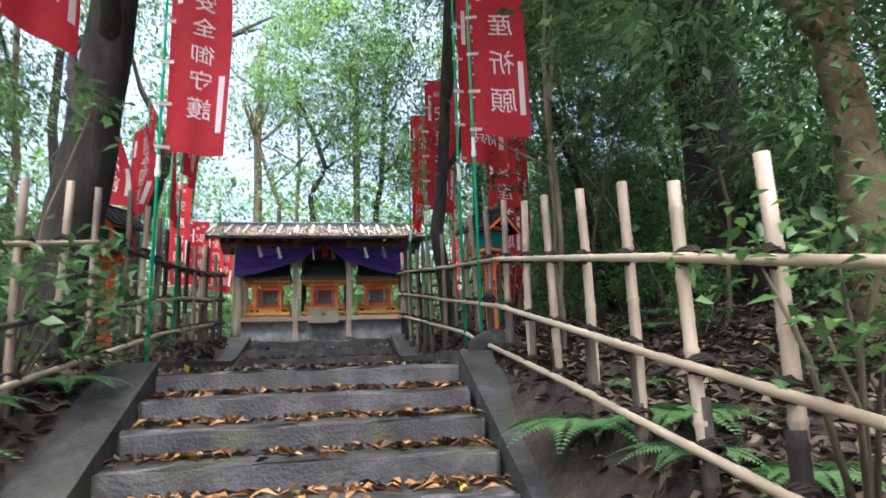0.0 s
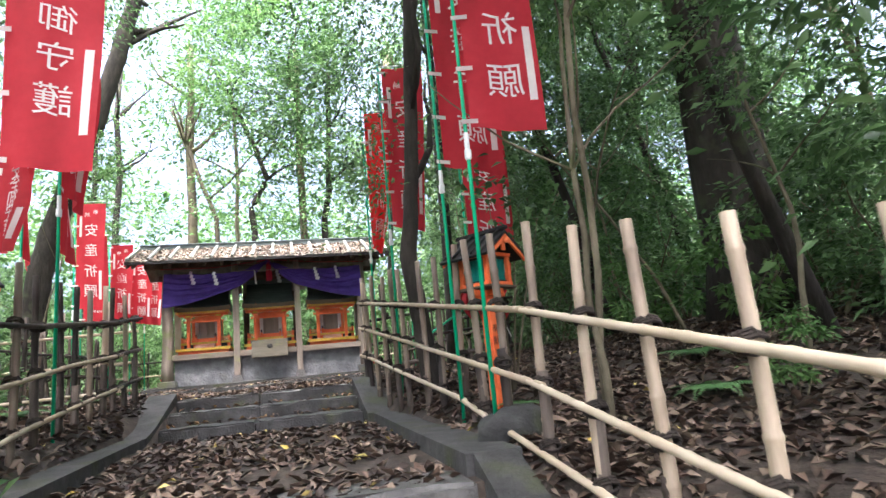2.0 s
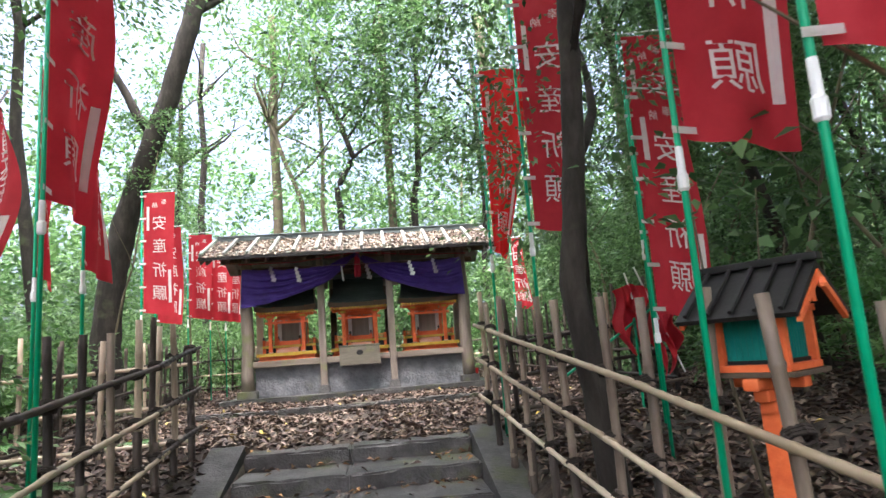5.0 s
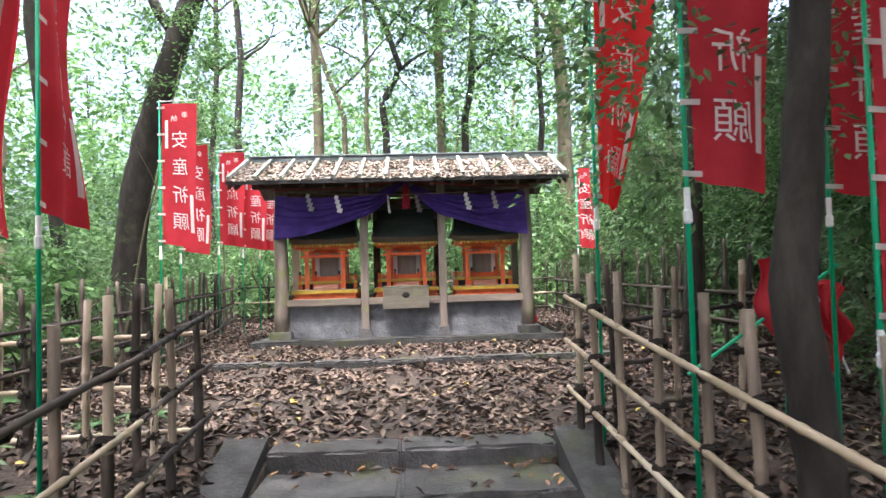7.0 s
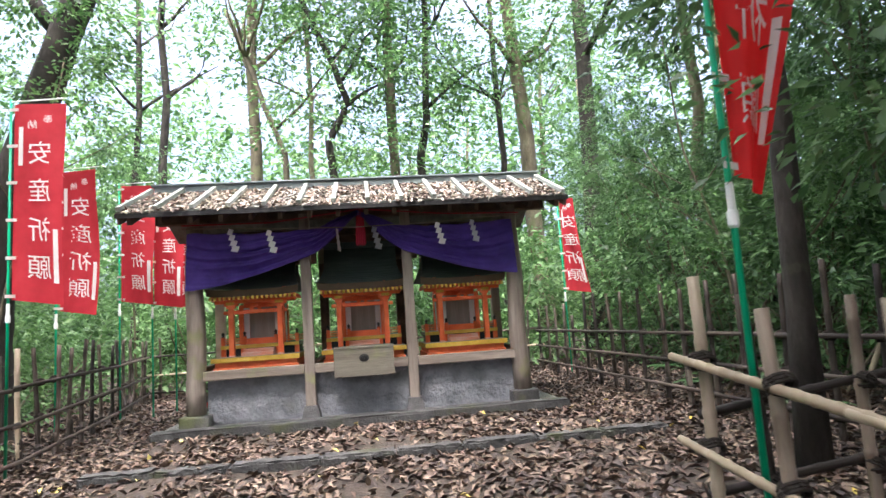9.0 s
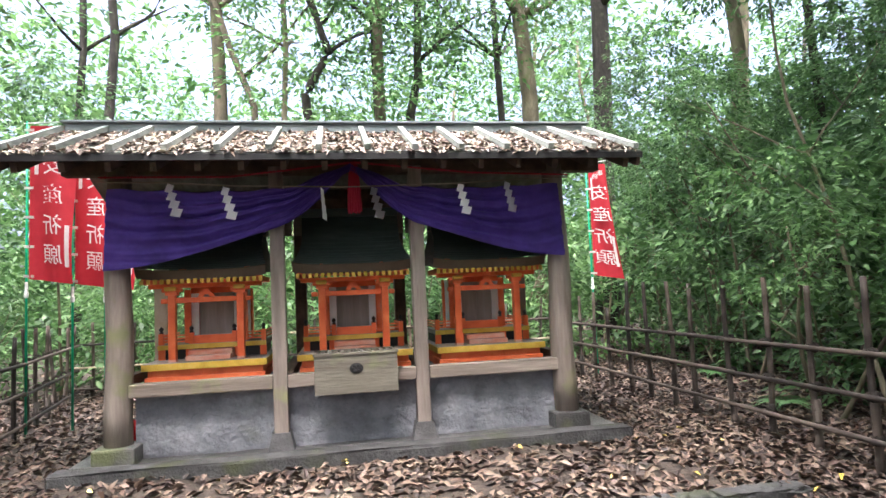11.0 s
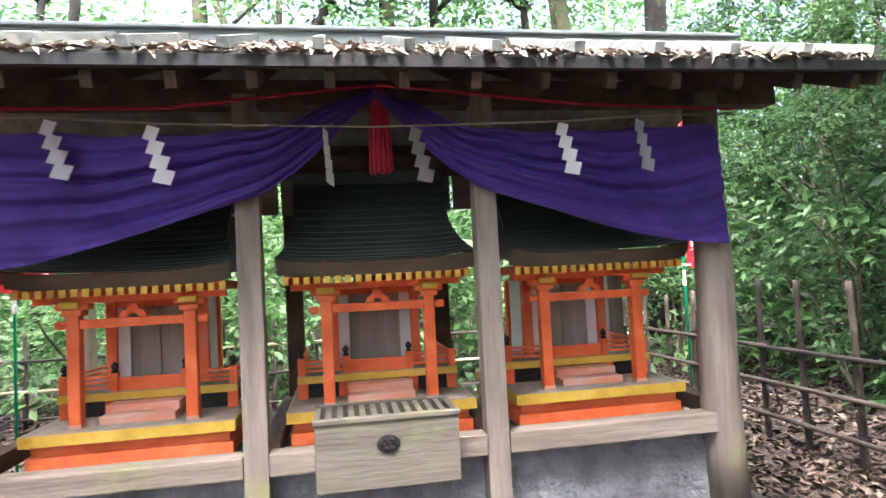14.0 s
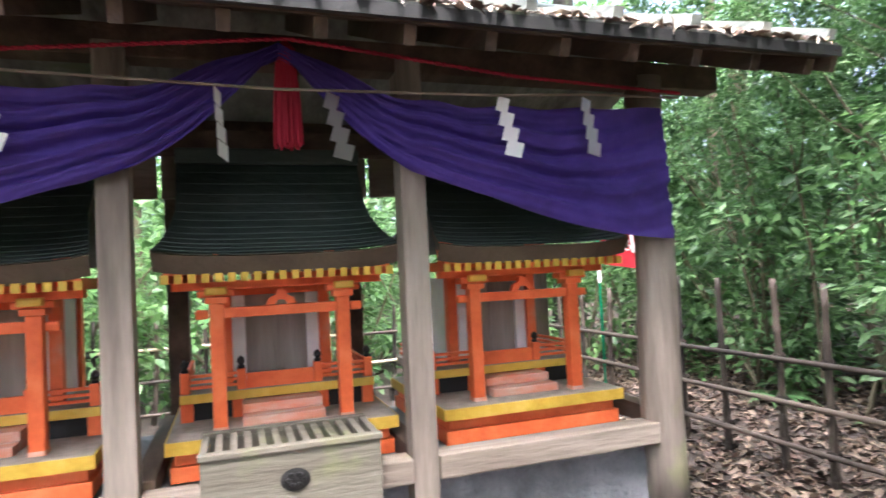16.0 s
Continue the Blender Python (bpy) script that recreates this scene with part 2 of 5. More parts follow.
def leaf_mesh(name, centre, along, normal, length, width, mat, fold=0.12):
    """Many pointed leaves in one mesh: arrays of centres, directions, normals, lengths and widths."""
    along = along / np.linalg.norm(along, axis=1, keepdims=True)
    side = np.cross(along, normal)
    side /= np.maximum(np.linalg.norm(side, axis=1, keepdims=True), 1e-6)
    up = np.cross(side, along)
    L, W = length[:, None], width[:, None]
    tail, tip = centre - along * L / 2, centre + along * L / 2 - up * L * fold
    a = centre - along * L * 0.08 + side * W / 2 + up * W * fold
    b = centre - along * L * 0.08 - side * W / 2 + up * W * fold
    v = np.stack([tail, a, tip, b], 1).reshape(-1, 3)
    n = len(centre)
    base = np.arange(n)[:, None] * 4
    tri = np.concatenate([base + np.array([[0, 2, 1]]), base + np.array([[0, 3, 2]])], 1).reshape(-1)
    me = bpy.data.meshes.new(name)
    me.vertices.add(len(v))
    me.vertices.foreach_set("co", v.astype(np.float32).ravel())
    me.loops.add(len(tri))
    me.loops.foreach_set("vertex_index", tri.astype(np.int32))
    me.polygons.add(len(tri) // 3)
    me.polygons.foreach_set("loop_start", np.arange(0, len(tri), 3, dtype=np.int32))
    me.update(calc_edges=True)
    me.materials.append(mat)
    return me


rng = np.random.default_rng(7)


# ---- the ground ----
def lerp_table(v, table):
    return np.interp(v, [a for a, b in table], [b for a, b in table])


PATH_Z = [(-60, -3.0), (-6, -2.0), (0, 0.0), (2.86, 1.12), (4.12, 1.7), (7.4, 1.78), (9.1, 2.13), (12.2, 2.19), (12.5, 2.24), (14, 2.26), (30, 2.45), (90, 3.0)]
SIDE_Z = [(-60, -1.2), (-6, -0.2), (0, 0.92), (1.5, 1.2), (2.6, 1.42), (3.7, 1.63), (4.9, 1.86), (7.1, 2.05), (9.3, 2.2), (12.2, 2.19), (12.5, 2.24), (14, 2.26), (30, 2.45), (90, 3.0)]


def ground_z(x, y):
    """Height of the soil beside the path and around the shrine."""
    x, y = np.asarray(x, float), np.asarray(y, float)
    near = lerp_table(y, PATH_Z)
    side = lerp_table(y, SIDE_Z)
    w = np.clip((np.abs(x + 0.2) - 1.15) / 0.22, 0, 1)
    z = near * (1 - w) + side * w
    bank = np.clip(1 - (y - 8) / 8, 0.25, 1)
    z = z + np.clip(x - 1.6, 0, 9) * 0.12 * bank
    z = z - np.clip(-x - 2.2, 0, 8) * 0.03 * bank
    return z


def soil_z(x, y):
    """The soil sheet: lowered under the stairs."""
    z = ground_z(x, y)
    inside = (np.asarray(x) > -1.2) & (np.asarray(x) < 0.88) & (np.asarray(y) < 9.05)
    bump = 0.025 * np.sin(np.asarray(x) * 3.1 + 1.3 * np.sin(np.asarray(y) * 1.7)) * np.sin(np.asarray(y) * 2.3 + np.asarray(x))
    flat = (np.asarray(y) > 4.15) & (np.asarray(y) < 7.9)
    return np.where(inside, np.where(flat, lerp_table(y, [(4.1, 1.715), (7.9, 1.77)]), z - 0.45), z + bump)


xs = np.unique(np.concatenate([[-300, -150, -80, -45, -30, -20], np.arange(-14, -3, 0.5), np.arange(-3, 3.01, 0.15), [-1.21, -1.19, 0.87, 0.89], np.arange(3.5, 14, 0.5), [20, 30, 45, 80, 150, 300]]))
ys = np.unique(np.concatenate([[-300, -150, -60, -30, -15], np.arange(-8, -1, 0.5), np.arange(-1, 18, 0.2), [4.12, 4.17, 7.88, 7.92, 9.03, 9.07], np.arange(18, 32, 1.0), [40, 55, 80, 150, 300]]))
X, Y = np.meshgrid(xs, ys, indexing="ij")
Z = soil_z(X, Y)
bm = bmesh.new()
vv = [[bm.verts.new((X[i, j], Y[i, j], Z[i, j])) for j in range(len(ys))] for i in range(len(xs))]
for i in range(len(xs) - 1):
    for j in range(len(ys) - 1):
        bm.faces.new((vv[i][j], vv[i + 1][j], vv[i + 1][j + 1], vv[i][j + 1]))
ground = tagged(part("ground", bm, SOIL, smooth=True), "brown forest soil strewn with fallen leaves", "ground", kind="structure")

# ---- stairs and kerbs ----
stairs = tagged(new("stone_stairs"), "weathered grey stone steps strewn with dead leaves", "stairs", kind="structure")
rs = random.Random(4)


def stone_block(name, x0, x1, y0, y1, z0, z1, mat, parent, bevel=0.018):
    bm = box(x0, x1, y0, y1, z0, z1)
    bmesh.ops.subdivide_edges(bm, edges=[e for e in bm.edges if abs((e.verts[0].co - e.verts[1].co).x) > 0.3], cuts=9, use_grid_fill=True)
    sharp = [e for e in bm.edges if len(e.link_faces) == 2 and e.calc_face_angle() > 1]
    bmesh.ops.bevel(bm, geom=sharp, offset=bevel, segments=2, affect="EDGES")
    for v in bm.verts:
        v.co += Vector((rs.uniform(-1, 1), rs.uniform(-1, 1), rs.uniform(-1, 1))) * 0.008
    return part(name, bm, mat, parent, smooth=False)


LOWER = 17
for k in range(LOWER):
    y0, z1 = 4.12 - 0.315 * k, 1.73 - 0.146 * k
    stone_block("step", -1.12 + 0.002 * k, 0.8 + 0.002 * k, y0, y0 + 0.42, z1 - 0.3, z1, STONE, stairs)
for k, (y0, z1) in enumerate([(7.93, 1.895), (8.42, 2.025), (8.92, 2.155)]):
    for x0, x1 in ((-1.21, -0.314), (-0.306, 0.74)):
        stone_block("step", x0, x1, y0, y0 + (0.3 if k == 2 else 0.52), z1 - 0.3, z1, STONE, stairs)


def sloped_kerb(name, x0, x1, rows, parent):
    """A kerb whose top follows (y, z) rows."""
    bm = bmesh.new()
    prev = None
    for y, z in rows:
        ring = [bm.verts.new(p) for p in ((x0, y, z - 0.5), (x0, y, z), (x1, y, z), (x1, y, z - 0.5))]
        if prev:
            for k in range(4):
                bm.faces.new((prev[k], prev[(k + 1) % 4], ring[(k + 1) % 4], ring[k]))
        else:
            bm.faces.new(ring[::-1])
        prev = ring
    bm.faces.new(prev)
    sharp = [e for e in bm.edges if len(e.link_faces) == 2 and e.calc_face_angle() > 0.8]
    bmesh.ops.bevel(bm, geom=sharp, offset=0.03, segments=2, affect="EDGES")
    return part(name, bm, KERB, parent)


kerbs = tagged(new("stair_kerbs"), "mossy dark stone kerbs edging the steps", "kerb", kind="structure")
sloped_kerb("kerb", -1.42, -1.123, [(-1.0, -0.6), (2.0, 0.79), (4.2, 1.8)], kerbs)
sloped_kerb("kerb", 0.837, 1.05, [(-1.0, -0.6), (2.0, 0.79), (4.3, 1.82)], kerbs)
sloped_kerb("kerb", -1.46, -1.215, [(4.21, 1.8), (6.0, 1.84), (7.5, 1.87)], kerbs)
sloped_kerb("kerb", 0.8, 1.08, [(4.31, 1.82), (6.0, 1.84), (7.6, 1.87)], kerbs)
sloped_kerb("kerb", -1.5, -1.214, [(7.51, 1.87), (7.9, 1.93), (9.05, 2.23)], kerbs)
sloped_kerb("kerb", 0.744, 1.02, [(7.61, 1.87), (7.9, 1.93), (9.05, 2.23)], kerbs)
terrace = tagged(new("terrace_kerb"), "dark stone kerb before the shrine", "kerb", kind="structure")
x = -2.65
while x < 2.1:
    w = rs.uniform(0.5, 0.75)
    stone_block("kerb_stone", x, x + w - 0.008, 12.28, 12.46, 2.0, 2.275 + rs.uniform(-0.008, 0.008), KERB, terrace)
    x += w

# ---- the shrine pavilion ----
pavilion = thing("shrine_pavilion", (0, 0, 0), "open timber shrine pavilion with leaf-strewn roof on grey plinth", "shrine")
slab = stone_block("base_kerb", -2.62, 1.98, 13.86, 14.06, 2.1, 2.36, KERB, pavilion)
part("base_slab", box(-2.55, 1.92, 14.062, 15.7, 2.1, 2.35), STONE, pavilion)


def rough_wall(x0, x1):
    def f(u, v):
        p = Vector((u, 0, v))
        return (u, 14.24 + 0.035 * noise.noise(p * 2.4) + 0.012 * noise.noise(p * 9) + 0.04 * max(0.0, 2.5 - v), v)
    return grid_mesh("plinth", f, np.linspace(x0, x1, 40), np.linspace(2.35, 2.845, 16))


for x0, x1 in ((-2.1, -1.015), (-0.895, 0.17), (0.29, 1.42)):
    part("plinth_face", rough_wall(x0, x1), CONCRETE, pavilion, "rough grey plaster")
part("plinth", box(-2.1, 1.42, 14.3, 15.5, 2.35, 2.845), CONCRETE, pavilion)
part("plinth_top", box(-2.1, 1.42, 14.3, 15.5, 2.85, 2.89), CONCRETE, pavilion)


def log_post(x, y, z0, z1, r):
    rows = [z0 + (z1 - z0) * k / 8 for k in range(9)]
    bm = tube([(x + 0.012 * math.sin(k * 1.3 + x), y + 0.01 * math.cos(k), z) for k, z in enumerate(rows)], [r * (1.08 - 0.02 * k) for k in range(9)], 14)
    return part("post", bm, WOOD, pavilion, "grey weathered log post", smooth=True)


for x in (-2.21, 1.52):
    log_post(x, 14.2, 2.475, 4.7, 0.1)
    part("post_stone", box(x - 0.16, x + 0.16, 14.04, 14.36, 2.3, 2.48, 0.02), STONE, pavilion)
for x in (-0.955, 0.23):
    part("post", box(x - 0.058, x + 0.058, 14.13, 14.245, 2.44, 4.7, 0.008), WOOD, pavilion)
    bm = bmesh.new()
    bmesh.ops.create_cone(bm, cap_ends=True, segments=4, radius1=0.15, radius2=0.105, depth=0.14, matrix=Matrix.Translation((x, 14.19, 2.42)) @ Matrix.Rotation(radians(45), 4, "Z"))
    part("post_stone", bm, STONE, pavilion)
for x in (-2.25, -0.85, 0.2, 1.56):
    # leftmost back post in a paler material: the light on it is put into its colour
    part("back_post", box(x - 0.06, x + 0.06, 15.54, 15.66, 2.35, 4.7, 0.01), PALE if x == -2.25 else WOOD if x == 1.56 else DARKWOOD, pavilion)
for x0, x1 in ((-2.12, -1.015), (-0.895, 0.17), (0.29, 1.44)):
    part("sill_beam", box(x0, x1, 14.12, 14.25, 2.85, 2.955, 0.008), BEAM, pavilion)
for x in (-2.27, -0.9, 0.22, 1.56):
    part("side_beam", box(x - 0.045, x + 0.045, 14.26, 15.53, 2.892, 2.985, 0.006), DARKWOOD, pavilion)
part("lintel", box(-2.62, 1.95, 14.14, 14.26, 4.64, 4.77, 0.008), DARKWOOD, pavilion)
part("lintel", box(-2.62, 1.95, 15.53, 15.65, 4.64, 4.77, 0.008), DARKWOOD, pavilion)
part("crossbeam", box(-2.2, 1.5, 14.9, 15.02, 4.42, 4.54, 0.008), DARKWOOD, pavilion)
for k in range(14):
    x = -1.75 + k * 0.22
    part("rear_board", box(x, x + 0.2, 14.9 + 0.13, 14.9 + 0.15, 4.2, 4.54), BEAM, pavilion)

RIDGE_Y, RIDGE_Z, EAVE_Y, EAVE_Z, RX0, RX1 = 14.62, 5.1, 13.54, 4.655, -2.82, 2.06
slope = (RIDGE_Z - EAVE_Z) / (RIDGE_Y - EAVE_Y)


def roof_sheet(y0, z0, y1, z1, x0, x1, t):
    bm = bmesh.new()
    d = Vector((0, y1 - y0, z1 - z0)).normalized()
    up = Vector((0, -d.z, d.y)) * t
    vs = [bm.verts.new(Vector(p) + o) for o in (Vector(), up) for p in ((x0, y0, z0), (x1, y0, z0), (x1, y1, z1), (x0, y1, z1))]
    for f in ((3, 2, 1, 0), (4, 5, 6, 7), (0, 1, 5, 4), (1, 2, 6, 5), (2, 3, 7, 6), (3, 0, 4, 7)):
        bm.faces.new([vs[i] for i in f])
    return bm


n_boards = 6
for k in range(n_boards):
    a, b = k / n_boards, (k + 1) / n_boards
    part("roof_board", roof_sheet(EAVE_Y + (RIDGE_Y - EAVE_Y) * a, EAVE_Z + (RIDGE_Z - EAVE_Z) * a + 0.008, EAVE_Y + (RIDGE_Y - EAVE_Y) * b + 0.02, EAVE_Z + (RIDGE_Z - EAVE_Z) * b, RX0, RX1, 0.022), ROOFBOARD, pavilion)
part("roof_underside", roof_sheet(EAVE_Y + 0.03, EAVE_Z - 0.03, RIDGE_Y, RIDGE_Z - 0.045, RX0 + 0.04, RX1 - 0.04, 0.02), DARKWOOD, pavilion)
part("rear_roof", roof_sheet(15.75, EAVE_Z, RIDGE_Y + 0.01, RIDGE_Z, RX0, RX1, -0.03), ROOFBOARD, pavilion)
part("eave_board", box(RX0, RX1, EAVE_Y - 0.025, EAVE_Y + 0.0, EAVE_Z - 0.036, EAVE_Z + 0.01), BLACK, pavilion)
for k in range(14):
    x = RX0 + 0.03 + k * (RX1 - RX0 - 0.08) / 13
    part("roof_batten", roof_sheet(EAVE_Y - 0.01, EAVE_Z + 0.04, RIDGE_Y - 0.03, RIDGE_Z + 0.034, x - 0.022, x + 0.024, 0.045), BATTEN, pavilion)
for k in range(16):
    x = RX0 + 0.12 + k * (RX1 - RX0 - 0.24) / 15
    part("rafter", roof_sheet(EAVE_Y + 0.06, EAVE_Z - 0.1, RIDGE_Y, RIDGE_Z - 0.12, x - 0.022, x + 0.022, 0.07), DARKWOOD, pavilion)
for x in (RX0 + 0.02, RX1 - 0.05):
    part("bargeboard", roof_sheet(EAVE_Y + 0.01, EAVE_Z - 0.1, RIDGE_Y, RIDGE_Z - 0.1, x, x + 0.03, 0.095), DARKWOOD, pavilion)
part("ridge_cap", box(RX0 + 0.06, RX1 - 0.03, RIDGE_Y - 0.06, RIDGE_Y + 0.06, RIDGE_Z + 0.0, RIDGE_Z + 0.09, 0.012), SLATE, pavilion)
part("ridge_cap", box(RX0 + 0.03, RX1, RIDGE_Y - 0.085, RIDGE_Y + 0.085, RIDGE_Z + 0.093, RIDGE_Z + 0.115, 0.006), SLATE, pavilion)

# leaves lying on the roof
n = 4400
u, v = rng.uniform(RX0 + 0.02, RX1 - 0.02, n), np.clip(rng.uniform(-0.04, 0.97, n), -0.04, 1)
c = np.stack([u, EAVE_Y + (RIDGE_Y - EAVE_Y) * v, EAVE_Z + (RIDGE_Z - EAVE_Z) * v + 0.03 + rng.uniform(0, 0.02, n)], 1)
al = np.stack([rng.normal(0, 1, n), rng.normal(0, 1, n), np.zeros(n)], 1)
al[:, 2] = al[:, 1] * slope + rng.normal(0, 0.2, n)
nm = np.stack([rng.normal(0, 0.3, n), -slope + rng.normal(0, 0.3, n), np.ones(n)], 1)
roof_leaves = tagged(link("roof_leaf_litter", leaf_mesh("roof_leaf_litter", c, al, nm, rng.uniform(0.05, 0.11, n), rng.uniform(0.02, 0.042, n), DRYLEAF, 0.2)), "pale dead leaves lying on the shrine roof", "leaves", kind="stuff")


# ---- curtain, paper streamers, cord and tassel ----
def curtain(sign, name):
    xc, xe = -0.33, (1.51 if sign > 0 else -2.25)

    def f(u, v):
        # u 0 at the outer post .. 1 at the tassel, v 0 at the top edge .. 1 at the hem
        x = xe + (xc - xe) * u
        lift = max(0.0, (u - 0.7) / 0.3)
        top = 4.51 - 0.03 * math.sin(math.pi * min(1, u * 1.1)) + 0.008 * math.sin(u * 31) + 0.2 * lift ** 1.3
        hem = 3.86 - 0.012 * math.sin(7 * u) + 0.5 * u ** 1.35 + 0.33 * lift ** 1.6
        z = top + (min(hem, top - 0.07) - top) * v
        p = Vector((x * 1.7, v * 2.0 + sign, 3.1))
        swag = v * 4.6 - 0.75 * math.sin(math.pi * u ** 0.8) + 0.25 * noise.noise(p)
        amp = 0.075 * min(1.0, 0.3 + 2.0 * u) * (0.3 + 0.7 * math.sin(math.pi * min(1, v * 0.85 + 0.1)))
        fold = amp * (0.45 - abs(math.sin(3.1416 * swag)) ** 0.7 + 0.5 * abs(math.sin(3.1416 * (swag * 2.3 + 0.6 * u))) - 0.25 * abs(math.sin(3.1416 * (4.7 * swag - 1.3 * u))))
        fold += 0.02 * noise.noise(p * 2.3) + 0.006 * noise.noise(p * 7)
        drift = 0.03 * v * (1 - u) * sign
        return (x + drift, 14.06 + max(-0.075, min(0.055, fold)) * (1 - 0.4 * lift), z)
    bm = grid_mesh(name, f, np.linspace(0, 1, 90), np.linspace(0, 1, 44))
    return tagged(part(name, bm, PURPLE, smooth=True), "deep purple cloth curtain gathered up on a shrine lintel", "curtain", "curtains of the pavilion")


curtain(-1, "shrine_curtain")
curtain(1, "shrine_curtain")


def streamer_mesh():
    bm = bmesh.new()
    w, h, dx = 0.062, 0.082, -0.026
    x = 0.0
    for k in range(4):
        s = 1 + 0.16 * k
        z = -k * h * 0.97
        pts = [(x - w * s / 2, 0.004 * k, z), (x + w * s / 2, 0.004 * k, z - 0.02), (x + w * s / 2 + dx, 0.004 * k - 0.012, z - h - 0.02), (x - w * s / 2 + dx, 0.004 * k - 0.012, z - h)]
        bm.faces.new([bm.verts.new(p) for p in pts])
        x += 0.022 if k % 2 else 0.018
    bmesh.ops.solidify(bm, geom=list(bm.faces), thickness=0.002)
    bmesh.ops.scale(bm, vec=(0.82, 0.9, 0.8), verts=bm.verts)
    return bm


streamer = tagged(part("paper_streamer", streamer_mesh(), PAPER), "white zigzag folded paper streamer hanging from a cord", "paper streamer", "paper streamers")
streamer.matrix_basis = pose(-1.74, 13.95, 4.53)
for k, (x, rz) in enumerate([(-1.32, 12), (-0.565, 62), (-0.135, 8), (0.605, -6), (1.015, 10)]):
    copy_thing(streamer, pose(x, 13.95, 4.5 - 0.02 * (k in (1, 2)) + 0.012 * (k > 3), 0, 0, rz))
tagged(part("straw_cord", tube([(-2.3, 14.02, 4.56), (-1.74, 13.952, 4.535), (-1.3, 13.95, 4.505), (-0.35, 13.95, 4.482), (0.6, 13.95, 4.5), (1.02, 13.952, 4.525), (1.6, 14.04, 4.56)], [0.006] * 7, 6), BEAM), "thin straw cord strung across the pavilion", "cord")


def twisted(points, r, turns, sides=6):
    """Two strands wound round a polyline."""
    bm = bmesh.new()
    pts = [Vector(p) for p in points]
    n = 40 * (len(pts) - 1)
    for ph in (0.0, math.pi):
        line = []
        for k in range(n + 1):
            f = k / 40
            i = min(int(f), len(pts) - 2)
            a = ph + 2 * math.pi * turns * k / n
            line.append(pts[i].lerp(pts[i + 1], f - i) + Vector((0, math.cos(a), math.sin(a))) * r * 0.6)
        tube(line, [r * 0.62] * (n + 1), sides, bm)
    return bm


tagged(part("braided_rope", twisted([(-2.3, 14.03, 4.6), (-1.3, 13.99, 4.585), (-0.3, 14.0, 4.7), (0.7, 13.99, 4.6), (1.6, 14.03, 4.58)], 0.009, 60), TASSEL), "twisted red rope strung over the purple curtain", "rope")
tassel = thing("red_tassel", (-0.3, 14.09, 4.72), "crimson cord tassel hanging at the middle of the pavilion", "tassel")
part("knot", lathe([(0.012, 0.0), (0.04, -0.03), (0.042, -0.07), (0.03, -0.1)], 10), TASSEL, tassel)
bm = bmesh.new()
for k in range(26):
    a = k * 2.4
    r = 0.012 + 0.036 * (k / 26) ** 0.5
    tube([(r * math.cos(a) * 0.8, r * math.sin(a) * 0.6, -0.09), (r * math.cos(a) * 1.1, r * math.sin(a) * 0.8, -0.25), (r * math.cos(a) * 1.25, r * math.sin(a) * 0.9, -0.42 - 0.01 * (k % 3))], [0.007, 0.007, 0.006], 5, bm)
part("fringe", bm, TASSEL, tassel)


